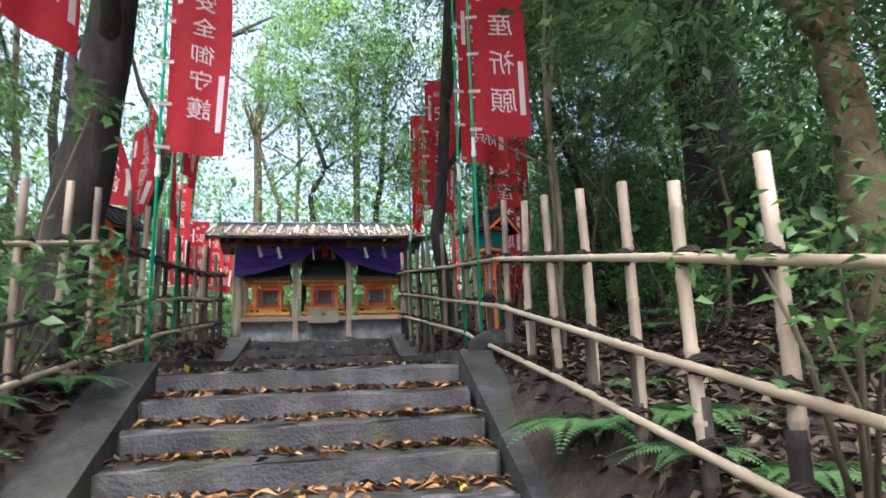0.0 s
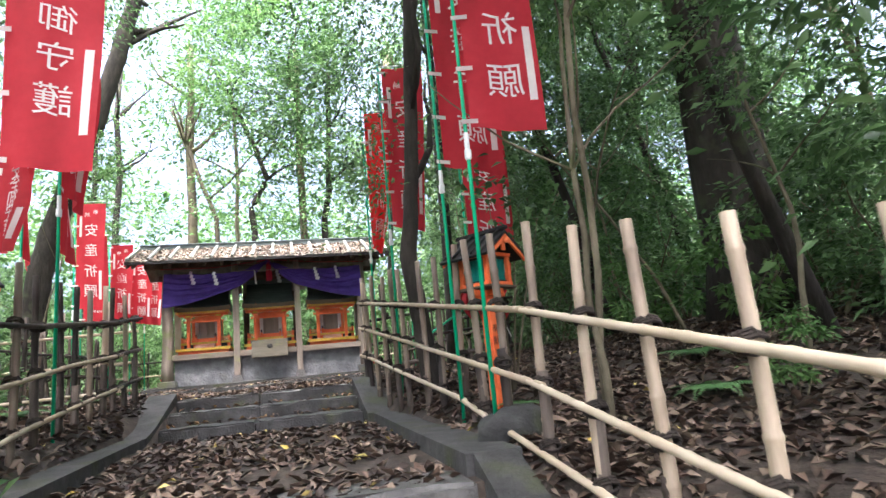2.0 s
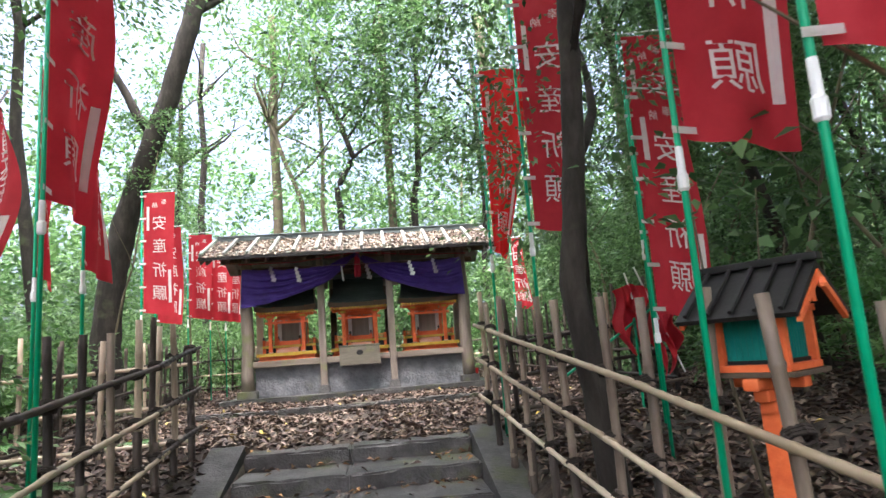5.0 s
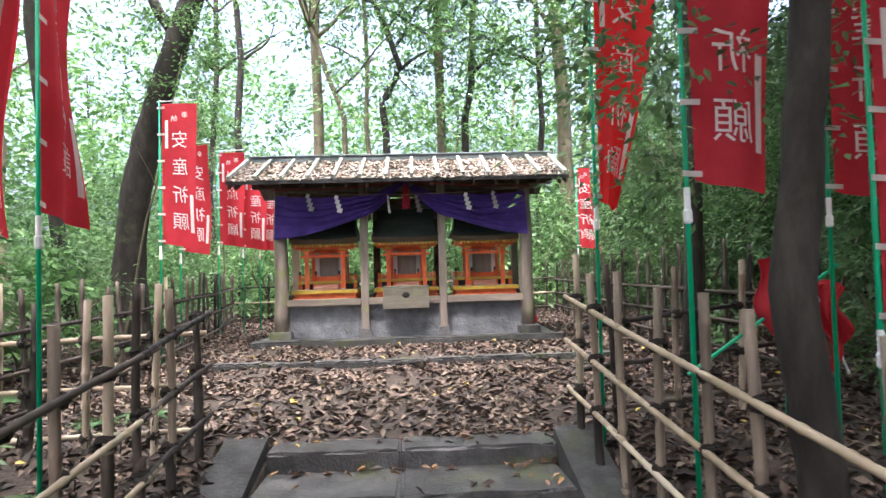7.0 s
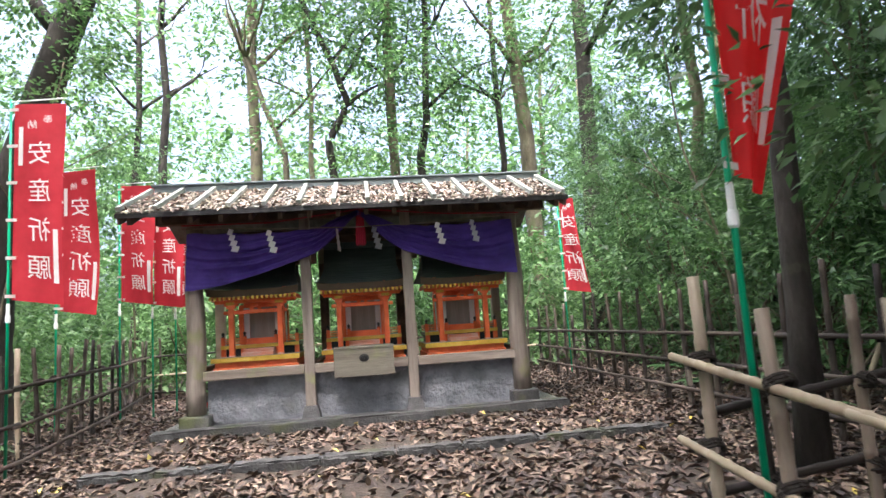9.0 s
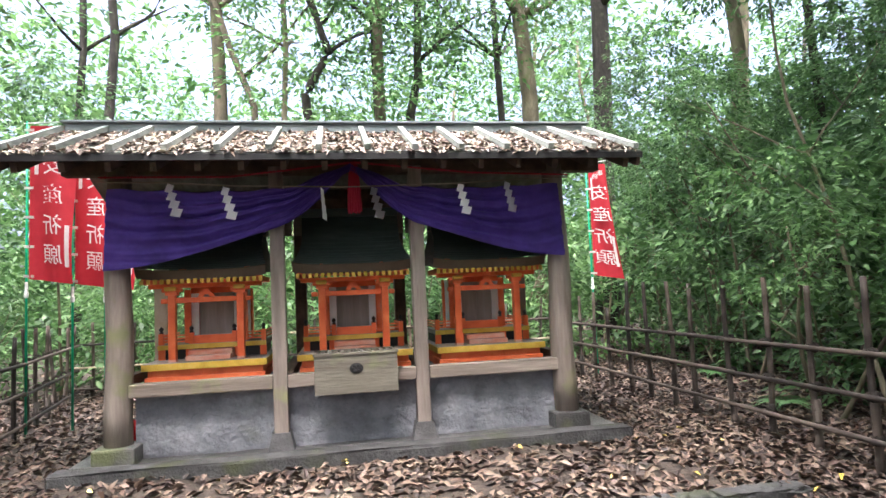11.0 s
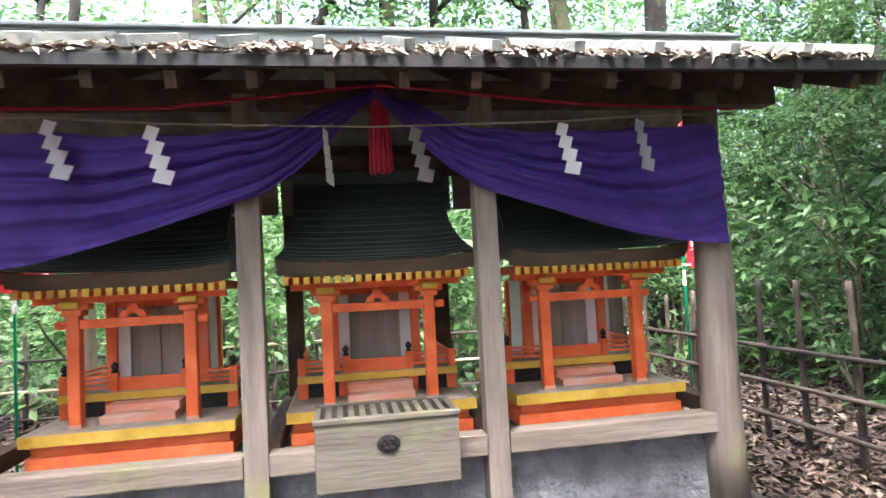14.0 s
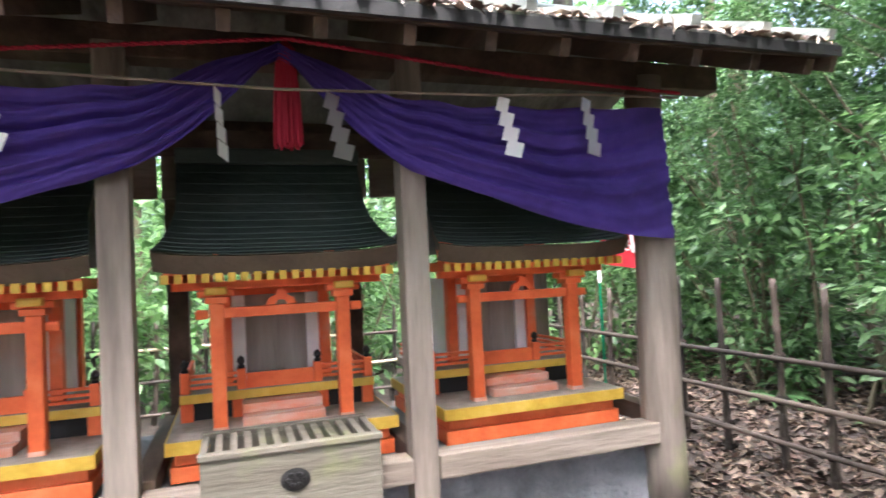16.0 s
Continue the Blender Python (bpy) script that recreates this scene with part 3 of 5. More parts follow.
# ---- three small shrines inside ----
def small_shrine(at, label):
    s = thing("small_shrine", at, label, "small shrine", "small shrines in the pavilion")
    part("base", box(-0.525, 0.525, 0, 1.02, 0, 0.075, 0.006), ORANGE, s)
    part("base", box(-0.505, 0.505, 0.02, 1.0, 0.0755, 0.14, 0.005), ORANGE, s)
    part("platform", box(-0.535, 0.535, -0.025, 1.03, 0.1405, 0.2), DOORWOOD, s)
    part("platform_edge", box(-0.537, 0.537, -0.035, -0.0255, 0.138, 0.197), YELLOW, s, "ochre yellow edge")
    for sx in (-1, 1):
        part("platform_edge", box(sx * 0.5355, sx * 0.543, -0.03, 1.03, 0.138, 0.197), YELLOW, s, "ochre yellow edge")
    part("stair_tread", box(-0.2, 0.2, 0.1, 0.34, 0.2005, 0.245, 0.005), WORN, s, "worn flaking steps")
    part("stair_tread", box(-0.2, 0.2, 0.2, 0.34, 0.2455, 0.29, 0.005), WORN, s)
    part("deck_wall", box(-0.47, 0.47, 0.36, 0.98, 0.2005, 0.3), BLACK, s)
    for x in (-0.47, -0.22, 0.22, 0.47):
        part("deck_post", box(x - 0.03, x + 0.03, 0.33, 0.358, 0.2005, 0.3), ORANGE, s)
    part("deck", box(-0.5, 0.5, 0.32, 1.0, 0.301, 0.345), DOORWOOD, s)
    part("deck_edge", box(-0.502, 0.502, 0.311, 0.3195, 0.298, 0.343), YELLOW, s, "ochre yellow edge")
    for sx in (-1, 1):
        x = sx * 0.303
        part("pillar", box(x - 0.033, x + 0.033, 0.054, 0.12, 0.2005, 0.82, 0.006), ORANGE, s)
        part("pillar_foot", box(x - 0.0345, x + 0.0345, 0.0525, 0.1215, 0.201, 0.222), WORN, s, "flaking paint at the pillar foot")
        bm = box(x - 0.05, x + 0.05, 0.04, 0.135, 0.8205, 0.85)
        box(x - 0.085, x + 0.085, 0.045, 0.13, 0.8505, 0.885, 0.01, bm)
        part("bracket", bm, ORANGE, s)
        part("bracket_tip", box(x - 0.05, x + 0.05, -0.0, 0.044, 0.862, 0.9, 0.01), YELLOW, s)
        part("beam_nose", box(sx * 0.341, sx * 0.4, 0.065, 0.11, 0.745, 0.79, 0.012), ORANGE, s)
        # railing beside the steps and along the side
        for xx in (sx * 0.2, sx * 0.475):
            part("rail_post", box(xx - 0.023, xx + 0.023, 0.325, 0.371, 0.3455, 0.455, 0.004), ORANGE, s)
            part("finial", lathe([(0.018, 0.0), (0.02, 0.012), (0.011, 0.02), (0.022, 0.035), (0.018, 0.052), (0.001, 0.068)], 10, at=(xx, 0.348, 0.4555)), IRON, s, "dark metal onion finial")
        for z in (0.365, 0.395, 0.425):
            part("rail", box(sx * 0.224, sx * 0.451, 0.338, 0.358, z, z + 0.015), ORANGE, s)
            part("rail", box(sx * 0.466, sx * 0.484, 0.373, 0.98, z, z + 0.015), ORANGE, s)
        part("body_post", box(sx * 0.27 - 0.03, sx * 0.27 + 0.03, 0.5, 0.56, 0.3455, 0.88), ORANGE, s)
        part("wall_panel", box(sx * 0.168, sx * 0.239, 0.525, 0.54, 0.37, 0.86), WHITE, s, "white panel beside the doors")
        part("door", box(sx * 0.003, sx * 0.165, 0.535, 0.555, 0.37, 0.84, 0.003), DOORWOOD, s, "grey unpainted door")
        part("side_wall", box(sx * 0.262, sx * 0.278, 0.562, 0.9, 0.3455, 0.88), WHITE, s)
        part("body_post", box(sx * 0.27 - 0.03, sx * 0.27 + 0.03, 0.902, 0.96, 0.3455, 0.88), ORANGE, s)
    part("door_stile", box(-0.012, 0.012, 0.522, 0.534, 0.37, 0.84), DOORWOOD, s)
    part("rear_wall", box(-0.238, 0.238, 0.91, 0.94, 0.3455, 0.88), DOORWOOD, s)
    part("door_sill", box(-0.176, 0.176, 0.34, 0.36, 0.3455, 0.425), ORANGE, s)
    part("tie_beam", box(-0.269, 0.269, 0.062, 0.112, 0.745, 0.795, 0.004), ORANGE, s)
    bm = bmesh.new()
    pts = [(-0.075, 0.797), (-0.06, 0.83), (-0.03, 0.845), (-0.022, 0.872), (0.022, 0.872), (0.03, 0.845), (0.06, 0.83), (0.075, 0.797), (0.03, 0.797), (0.015, 0.82), (-0.015, 0.82), (-0.03, 0.797)]
    f = bm.faces.new([bm.verts.new((x, 0.075, z)) for x, z in pts])
    r = bmesh.ops.extrude_face_region(bm, geom=[f])
    bmesh.ops.translate(bm, vec=(0, 0.03, 0), verts=[g for g in r["geom"] if isinstance(g, bmesh.types.BMVert)])
    part("frog_leg_strut", bm, ORANGE, s)
    part("eave_beam", box(-0.5, 0.5, 0.05, 0.12, 0.886, 0.925, 0.004), ORANGE, s)
    part("upper_wall", box(-0.24, 0.24, 0.515, 0.56, 0.8405, 0.93), ORANGE, s)
    part("eave_soffit", box(-0.52, 0.52, -0.075, 0.52, 0.963, 0.975), ORANGE, s)
    for k in range(19):
        x = -0.513 + k * 0.057
        part("rafter", box(x - 0.014, x + 0.014, -0.09, 0.5, 0.9255, 0.9625), ORANGE, s)
        part("rafter_end", box(x - 0.0165, x + 0.0165, -0.1, -0.0905, 0.923, 0.965), YELLOW, s, "yellow rafter end")

    def curve(u, v):
        # u across -1..1, v from the front eave 0 to the ridge 1
        y = -0.13 + 0.62 * v
        z = 1.05 + 0.2 * v + 0.36 * v ** 2.4 + 0.03 * abs(u) ** 4 * (1 - v)
        return (u * (0.565 - 0.09 * min(1, v * 1.6) + 0.02 * v), y, z)

    def sheet(u, v):
        x, y, z = curve(u, v)
        return (x, y, z - 0.0045 * ((v * 13) % 1.0))
    vs = []
    for k in range(13):
        vs += [k / 13 + 0.0005, (k + 1) / 13 - 0.0005]
    part("roof", grid_mesh("roof", sheet, np.linspace(-1, 1, 17), vs), COPPER, s, "dark green concave roof", smooth=False)
    part("rear_roof", grid_mesh("roof", lambda u, v: (curve(u, v)[0], 0.98 - curve(u, v)[1], curve(u, v)[2]), np.linspace(-1, 1, 13), np.linspace(0, 1, 9)), COPPER, s)
    part("eave_board", grid_mesh("eave", lambda u, v: (u * 0.56, -0.125 + 0.05 * v, 1.045 - 0.085 * v + 0.03 * abs(u) ** 4), np.linspace(-1, 1, 15), np.linspace(0, 1, 3), 0.012), EAVE, s, "brown layered eave")
    for sx in (-1, 1):
        bm = bmesh.new()
        for k in range(10):
            a, b = k / 10, (k + 1) / 10
            p, q = curve(sx, a), curve(sx, b)
            fr = [bm.verts.new((p[0], p[1], p[2])), bm.verts.new((q[0], q[1], q[2])), bm.verts.new((q[0] * 0.985, q[1], q[2] - 0.075)), bm.verts.new((p[0] * 0.985, p[1], p[2] - 0.075))]
            bm.faces.new(fr)
        bmesh.ops.remove_doubles(bm, verts=bm.verts, dist=0.0005)
        part("gable_edge", bm, EAVE, s)
        part("gable_wall", box(sx * 0.3, sx * 0.32, 0.38, 0.6, 0.98, 1.28), ORANGE, s)
    part("ridge", box(-0.5, 0.5, 0.44, 0.54, 1.58, 1.67, 0.015), COPPER, s)
    return s


hokora = small_shrine((-1.595, 14.42, 2.9), "small vermilion shrine with yellow rafter ends and green roof")
part("support", box(-0.42, 0.42, 0.06, 0.9, -0.01, -0.0005), CONCRETE, hokora)
hokora.scale = (0.935, 1.0, 0.92)
centre_shrine = copy_thing(hokora, pose(-0.325, 14.43, 2.905))
copy_thing(hokora, pose(0.915, 14.42, 2.9))
tagged(part("shrine_support", box(-0.8, 0.15, 14.5, 15.4, 2.8905, 2.8955), BEAM), "low timber packing under the middle small shrine", "timber")

# ---- offering box ----
offering = thing("offering_box", (-0.335, 14.0, 2.72), "weathered wooden offering box with a round crest, fixed before the plinth", "offering box")
part("front", box(-0.34, 0.34, 0, 0.022, 0, 0.4, 0.004), BOXWOOD, offering)
for sx in (-1, 1):
    part("side", box(sx * 0.32, sx * 0.34, 0.023, 0.155, 0, 0.4), BOXWOOD, offering)
    part("side", box(sx * 0.32, sx * 0.34, 0.155, 0.36, 0.24, 0.4), BOXWOOD, offering)
part("bottom", box(-0.318, 0.318, 0.023, 0.155, 0.0, 0.02), BOXWOOD, offering)
part("rim", box(-0.348, 0.348, -0.01, 0.04, 0.401, 0.43, 0.005), BOXWOOD, offering)
part("rim", box(-0.348, 0.348, 0.34, 0.39, 0.401, 0.43, 0.005), BOXWOOD, offering)
part("back", box(-0.318, 0.318, 0.34, 0.36, 0.24, 0.4), BOXWOOD, offering)
for k in range(13):
    x = -0.33 + k * 0.055
    part("slat", box(x - 0.014, x + 0.014, 0.0405, 0.3395, 0.402, 0.422), BOXWOOD, offering)
part("inner_tray", box(-0.318, 0.318, 0.024, 0.338, 0.241, 0.25), BLACK, offering)
crest = part("crest", lathe([(0.001, 0.0), (0.052, 0.0), (0.056, 0.006), (0.001, 0.012)], 20), IRON, offering, "round dark metal crest")
crest.matrix_basis = pose(0, 0.0, 0.26, 90, 0, 0)
bm = bmesh.new()
for k in range(6):
    a = k * math.pi / 3
    tube([(0.028 * math.cos(a), 0.028 * math.sin(a), 0.011), (0.028 * math.cos(a), 0.028 * math.sin(a), 0.016)], [0.013, 0.01], 8, bm)
part("crest_petals", bm, BLACK, crest)
offering.scale = (1, 1, 0.78)
offering.location.z = 2.785


# ---- bamboo fences ----
def bamboo_mesh(name, length, r0, r1, mat, seed, node=0.27, bend=0.0):
    """A bamboo cane along z with raised nodes and an open, cut end."""
    q = random.Random(seed)
    pts, rad, z = [], [], 0.0
    nxt = q.uniform(0.08, node)
    marks = [(0.0, 1.0)]
    while nxt < length - 0.03:
        marks += [(nxt - 0.012, 1.0), (nxt - 0.003, 1.13), (nxt + 0.003, 1.13), (nxt + 0.012, 0.97)]
        nxt += node * q.uniform(0.85, 1.15)
    marks += [(length, 1.0), (length, 0.75), (length - 0.04, 0.7)]
    for z, k in marks:
        f = z / length
        pts.append((bend * math.sin(f * 3.1), 0.4 * bend * math.sin(f * 4.4), z))
        rad.append((r0 + (r1 - r0) * f) * k)
    bm = tube(pts, rad, 9)
    me = bpy.data.meshes.new(name)
    bmesh.ops.recalc_face_normals(bm, faces=bm.faces)
    bm.to_mesh(me)
    bm.free()
    me.polygons.foreach_set("use_smooth", [True] * len(me.polygons))
    me.materials.append(mat)
    return me


POST_MESHES = [bamboo_mesh("post", 1.0, 0.0245, 0.0225, BAMBOO, k, 0.2, 0.012) for k in range(5)]
OLDPOST_MESHES = [bamboo_mesh("post", 1.0, 0.025, 0.021, OLDBAMBOO, k + 9, 0.2, 0.014) for k in range(4)]
RAIL_MESHES = [bamboo_mesh("rail", 1.0, 0.0175, 0.0155, PALE, k + 20, 0.075, 0.004) for k in range(3)]
OLDRAIL_MESHES = [bamboo_mesh("rail", 1.0, 0.019, 0.016, OLDBAMBOO, k + 30, 0.09, 0.006) for k in range(3)]


FOOT_MESHES = [bamboo_mesh("charred_foot", 0.34, 0.0305, 0.029, OLDBAMBOO, k + 40, 0.2, 0.005) for k in range(2)]


def tie_mesh():
    bm = bmesh.new()
    for a, z in ((0.75, -0.014), (0.75, 0.0), (0.75, 0.014), (-0.75, -0.01), (-0.75, 0.006)):
        pts = []
        for i in range(9):
            t = 2 * math.pi * i / 8
            pts.append(Matrix.Rotation(a, 3, "Y") @ Vector((0.044 * math.cos(t), 0.058 * math.sin(t), z)))
        tube(pts, [0.0085] * 9, 5, bm)
    tube([(0.03, -0.04, 0.0), (0.045, -0.06, -0.02), (0.04, -0.055, -0.07)], [0.004] * 3, 4, bm)
    me = bpy.data.meshes.new("tie")
    bm.to_mesh(me)
    bm.free()
    me.materials.append(TWINE)
    return me


TIE = tie_mesh()


def fence(line, spacing, height, rails, label, old=0.0, pale=1.0, seed=1, lift=0.0):
    """A bamboo lattice fence along a polyline (x, y): canes driven into the soil, rails tied on."""
    q = random.Random(seed)
    f = thing("bamboo_fence", (*line[0], float(ground_z(*line[0]))), label, "fence")
    o = Vector(f.matrix_basis.translation)
    for (x0, y0), (x1, y1) in zip(line, line[1:]):
        d = math.hypot(x1 - x0, y1 - y0)
        n = max(2, round(d / spacing))
        nrm = Vector((-(y1 - y0) / d, (x1 - x0) / d, 0))
        rz = math.atan2(y1 - y0, x1 - x0)
        for k in range(n):
            t = (k + 0.5 + q.uniform(-0.12, 0.12)) / n
            x, y = x0 + (x1 - x0) * t, y0 + (y1 - y0) * t
            g = float(ground_z(x, y))
            h = height + q.uniform(-0.06, 0.08)
            me = q.choice(OLDPOST_MESHES if q.random() < old else POST_MESHES)
            ob = link("post", me, f)
            ob.matrix_basis = Matrix.LocRotScale(Vector((x, y, g - 0.15)) - o, Euler((radians(q.uniform(-3, 3)), radians(q.uniform(-3, 3)), q.uniform(0, 6.3))), (1, 1, h + 0.15))
            if q.random() < 0.7:
                foot = link("charred_foot", q.choice(FOOT_MESHES), f, "blackened cane foot")
                foot.matrix_basis = ob.matrix_basis @ Matrix.Diagonal((1, 1, q.uniform(0.75, 1.1), 1))
            for r in rails:
                tie = link("tie", TIE, f)
                tie.matrix_basis = Matrix.LocRotScale(Vector((x, y, g + r)) - o, Euler((0, 0, rz)), (0.78, 0.78, 0.8))
        m = max(1, round(d / 2.4))
        for r in rails:
            for k in range(m):
                t0, t1 = k / m - 0.04 / d, (k + 1) / m + 0.1 / d
                a = Vector((x0 + (x1 - x0) * t0, y0 + (y1 - y0) * t0, 0)) + nrm * 0.042
                b = Vector((x0 + (x1 - x0) * t1, y0 + (y1 - y0) * t1, 0)) + nrm * 0.046
                a.z, b.z = float(ground_z(a.x, a.y)) + r + q.uniform(-0.02, 0.02), float(ground_z(b.x, b.y)) + r + q.uniform(-0.02, 0.02)
                v = b - a
                ob = link("rail", q.choice(RAIL_MESHES if q.random() < pale else OLDRAIL_MESHES), f)
                ob.matrix_basis = Matrix.LocRotScale(a - o, v.to_track_quat("Z", "Y"), (1, 1, v.length))
    return f


def cane_fence(posts, rails, label, old=0.0, pale=1.0, seed=1, side=-1, foot=0.8):
    """A bamboo fence of single canes (x, y, top), with rails given as heights along y."""
    q = random.Random(seed)
    x0, y0, _ = posts[0]
    f = thing("bamboo_fence", (x0, y0, float(ground_z(x0, y0))), label, "fence")
    o = Vector(f.matrix_basis.translation)
    for k, (x, y, top) in enumerate(posts):
        g = float(ground_z(x, y))
        ob = link("post", q.choice(OLDPOST_MESHES if q.random() < old else POST_MESHES), f)
        length = top - g + 0.15
        ob.matrix_basis = Matrix.LocRotScale(Vector((x, y, g - 0.15)) - o, Euler((radians(q.uniform(-1.2, 1.2)), radians(q.uniform(-1.2, 1.2)), q.uniform(0, 6.3))), (1, 1, length))
        if q.random() < foot:
            ft = link("charred_foot", q.choice(FOOT_MESHES), f, "blackened cane foot")
            ft.matrix_basis = ob.matrix_basis @ Matrix.Diagonal((0.96, 0.96, q.uniform(1.2, 1.9) / length, 1))
        a, b = posts[max(0, k - 1)], posts[min(len(posts) - 1, k + 1)]
        rz = math.atan2(b[1] - a[1], b[0] - a[0])
        for table in rails:
            tie = link("tie", TIE, f)
            tie.matrix_basis = Matrix.LocRotScale(Vector((x, y, float(lerp_table(y, table)))) - o, Euler((0, 0, rz)), (0.82, 0.82, 0.85))
    for r, table in enumerate(rails):
        k = 0
        while k < len(posts) - 1:
            e = min(len(posts) - 1, k + 4 + (r + k) % 3)
            a, b = posts[k], posts[e]
            n = Vector((-(b[1] - a[1]), b[0] - a[0], 0)).normalized() * 0.04 * side
            p0 = Vector((a[0], a[1], float(lerp_table(a[1], table)))) + n
            p1 = Vector((b[0], b[1], float(lerp_table(b[1], table)))) + n * 1.1
            d = (p1 - p0).normalized()
            p0, p1 = p0 - d * 0.09, p1 + d * 0.13
            ob = link("rail", q.choice(RAIL_MESHES if q.random() < pale else OLDRAIL_MESHES), f)
            ob.matrix_basis = Matrix.LocRotScale(p0 - o, (p1 - p0).to_track_quat("Z", "Y"), (1, 1, (p1 - p0).length))
            k = e
    return f


RAILS = (0.13, 0.44, 0.77)
RIGHT_TOP = [(-0.6, 1.55), (1.55, 1.98), (3.7, 2.37), (4.7, 2.54), (5.6, 2.645), (7.3, 2.87), (8.9, 3.11)]
RIGHT_MID = [(-0.6, 1.24), (1.87, 1.68), (3.7, 2.01), (4.7, 2.22), (5.6, 2.3), (7.7, 2.62), (8.9, 2.8)]
RIGHT_LOW = [(-0.6, 0.99), (1.9, 1.42), (3.7, 1.73), (4.7, 1.93), (5.6, 2.02), (7.7, 2.33), (8.9, 2.47)]
canes = [(1.17, 0.05, 1.98), (1.17, 0.55, 2.08), (1.17, 1.05, 2.17), (1.17, 1.5, 2.27), (1.17, 1.89, 2.32), (1.17, 2.35, 2.45), (1.17, 2.79, 2.55), (1.17, 3.24, 2.65), (1.17, 3.68, 2.74), (1.17, 4.18, 2.88), (1.17, 4.71, 2.95), (1.17, 5.11, 3.01), (1.17, 5.53, 3.07)]
canes += [(1.13, 6.04, 3.08), (1.1, 6.42, 3.12), (1.05, 6.95, 3.16), (1.02, 7.29, 3.21), (0.99, 7.75, 3.22), (0.96, 8.18, 3.3), (0.93, 8.59, 3.29), (0.93, 9.02, 3.42)]
cane_fence(canes, (RIGHT_TOP, RIGHT_MID, RIGHT_LOW), "pale bamboo lattice fence tied with black twine along the steps", 0.0, 1.0, 1, side=1, foot=1.0)
LEFT_TOP = [(-0.6, 1.5), (3.9, 2.52), (4.93, 2.72), (6.2, 2.75), (7.7, 2.91), (8.83, 3.08)]
LEFT_MID = [(-0.6, 1.15), (3.9, 2.12), (5.04, 2.28), (6.2, 2.45), (7.7, 2.6), (8.83, 2.74)]
LEFT_LOW = [(-0.6, 0.88), (3.9, 1.83), (5.04, 1.98), (6.2, 2.13), (7.7, 2.3), (8.83, 2.42)]
canes = [(-1.6, 0.2 + 0.46 * k, 2.0 + 0.107 * k) for k in range(8)]
canes += [(-1.6, 3.87, 2.88), (-1.6, 4.37, 2.98), (-1.6, 4.94, 3.13), (-1.6, 5.38, 3.14), (-1.6, 5.75, 3.12), (-1.6, 6.12, 3.1), (-1.6, 6.55, 3.12), (-1.6, 6.92, 3.14), (-1.6, 7.27, 3.16), (-1.6, 7.65, 3.26), (-1.6, 8.0, 3.3), (-1.6, 8.37, 3.27), (-1.6, 8.83, 3.1)]
cane_fence(canes, (LEFT_TOP, LEFT_MID, LEFT_LOW), "grey bamboo lattice fence tied with black twine beside the steps", 0.25, 0.5, 2)
fence([(1.02, 9.12), (2.9, 9.25)], 0.44, 1.14, RAILS, "dark weathered bamboo fence across the bank", 0.6, 0.3, 3)
fence([(-3.4, 8.95), (-1.7, 8.95)], 0.42, 1.05, RAILS, "dark weathered bamboo fence beside the terrace", 0.6, 0.2, 4)
TERRACE_RAILS = ([(9.2, 3.04), (18.3, 3.07)], [(9.2, 2.76), (18.3, 2.79)], [(9.2, 2.48), (18.3, 2.52)])
canes = [(2.92, y, z) for y, z in ((9.4, 3.5), (9.9, 3.55), (10.4, 3.5), (10.85, 3.58), (11.35, 3.52), (11.85, 3.57), (12.35, 3.55), (12.85, 3.5), (13.35, 3.58), (13.82, 3.6), (14.41, 3.56), (14.77, 3.59), (15.27, 3.6), (15.72, 3.62), (16.25, 3.3), (16.75, 3.5), (17.25, 3.45), (17.75, 3.5), (18.25, 3.45))]
cane_fence(canes, TERRACE_RAILS, "blackened bamboo fence bounding the shrine terrace", 1.0, 0.0, 5, side=1)
fence([(3.0, 18.45), (-4.2, 18.6)], 0.5, 1.05, RAILS, "blackened bamboo fence behind the shrine", 0.75, 0.2, 6)
fence([(-4.2, 18.5), (-3.75, 16.0), (-3.4, 12.8), (-3.42, 9.0)], 0.42, 1.1, RAILS, "dark bamboo fence with banners along the terrace", 0.9, 0.05, 7)


# ---- banners on green poles ----
def glyphs(text, size):
    cu = bpy.data.curves.new("text", "FONT")
    cu.body, cu.size, cu.align_x, cu.align_y = text, size, "CENTER", "CENTER"
    ob = bpy.data.objects.new("text", cu)
    scene.collection.objects.link(ob)
    dg = bpy.context.evaluated_depsgraph_get()
    me = bpy.data.meshes.new_from_object(ob.evaluated_get(dg))
    bpy.data.objects.remove(ob)
    bpy.data.curves.remove(cu)
    return me


BIRTH = [("納", 0.89, 0.085, -0.14), ("安", 0.735, 0.225, 0.02), ("産", 0.545, 0.225, 0.03), ("祈", 0.35, 0.225, 0.03), ("願", 0.165, 0.225, 0.03), ("奉", 0.915, 0.085, 0.16)]
SAFETY = [("交", 0.93, 0.17, 0.05), ("通", 0.81, 0.17, 0.05), ("安", 0.69, 0.17, 0.05), ("全", 0.57, 0.17, 0.05), ("御", 0.44, 0.17, 0.05), ("守", 0.32, 0.17, 0.05), ("護", 0.19, 0.18, 0.05)]
GLYPHS = {}


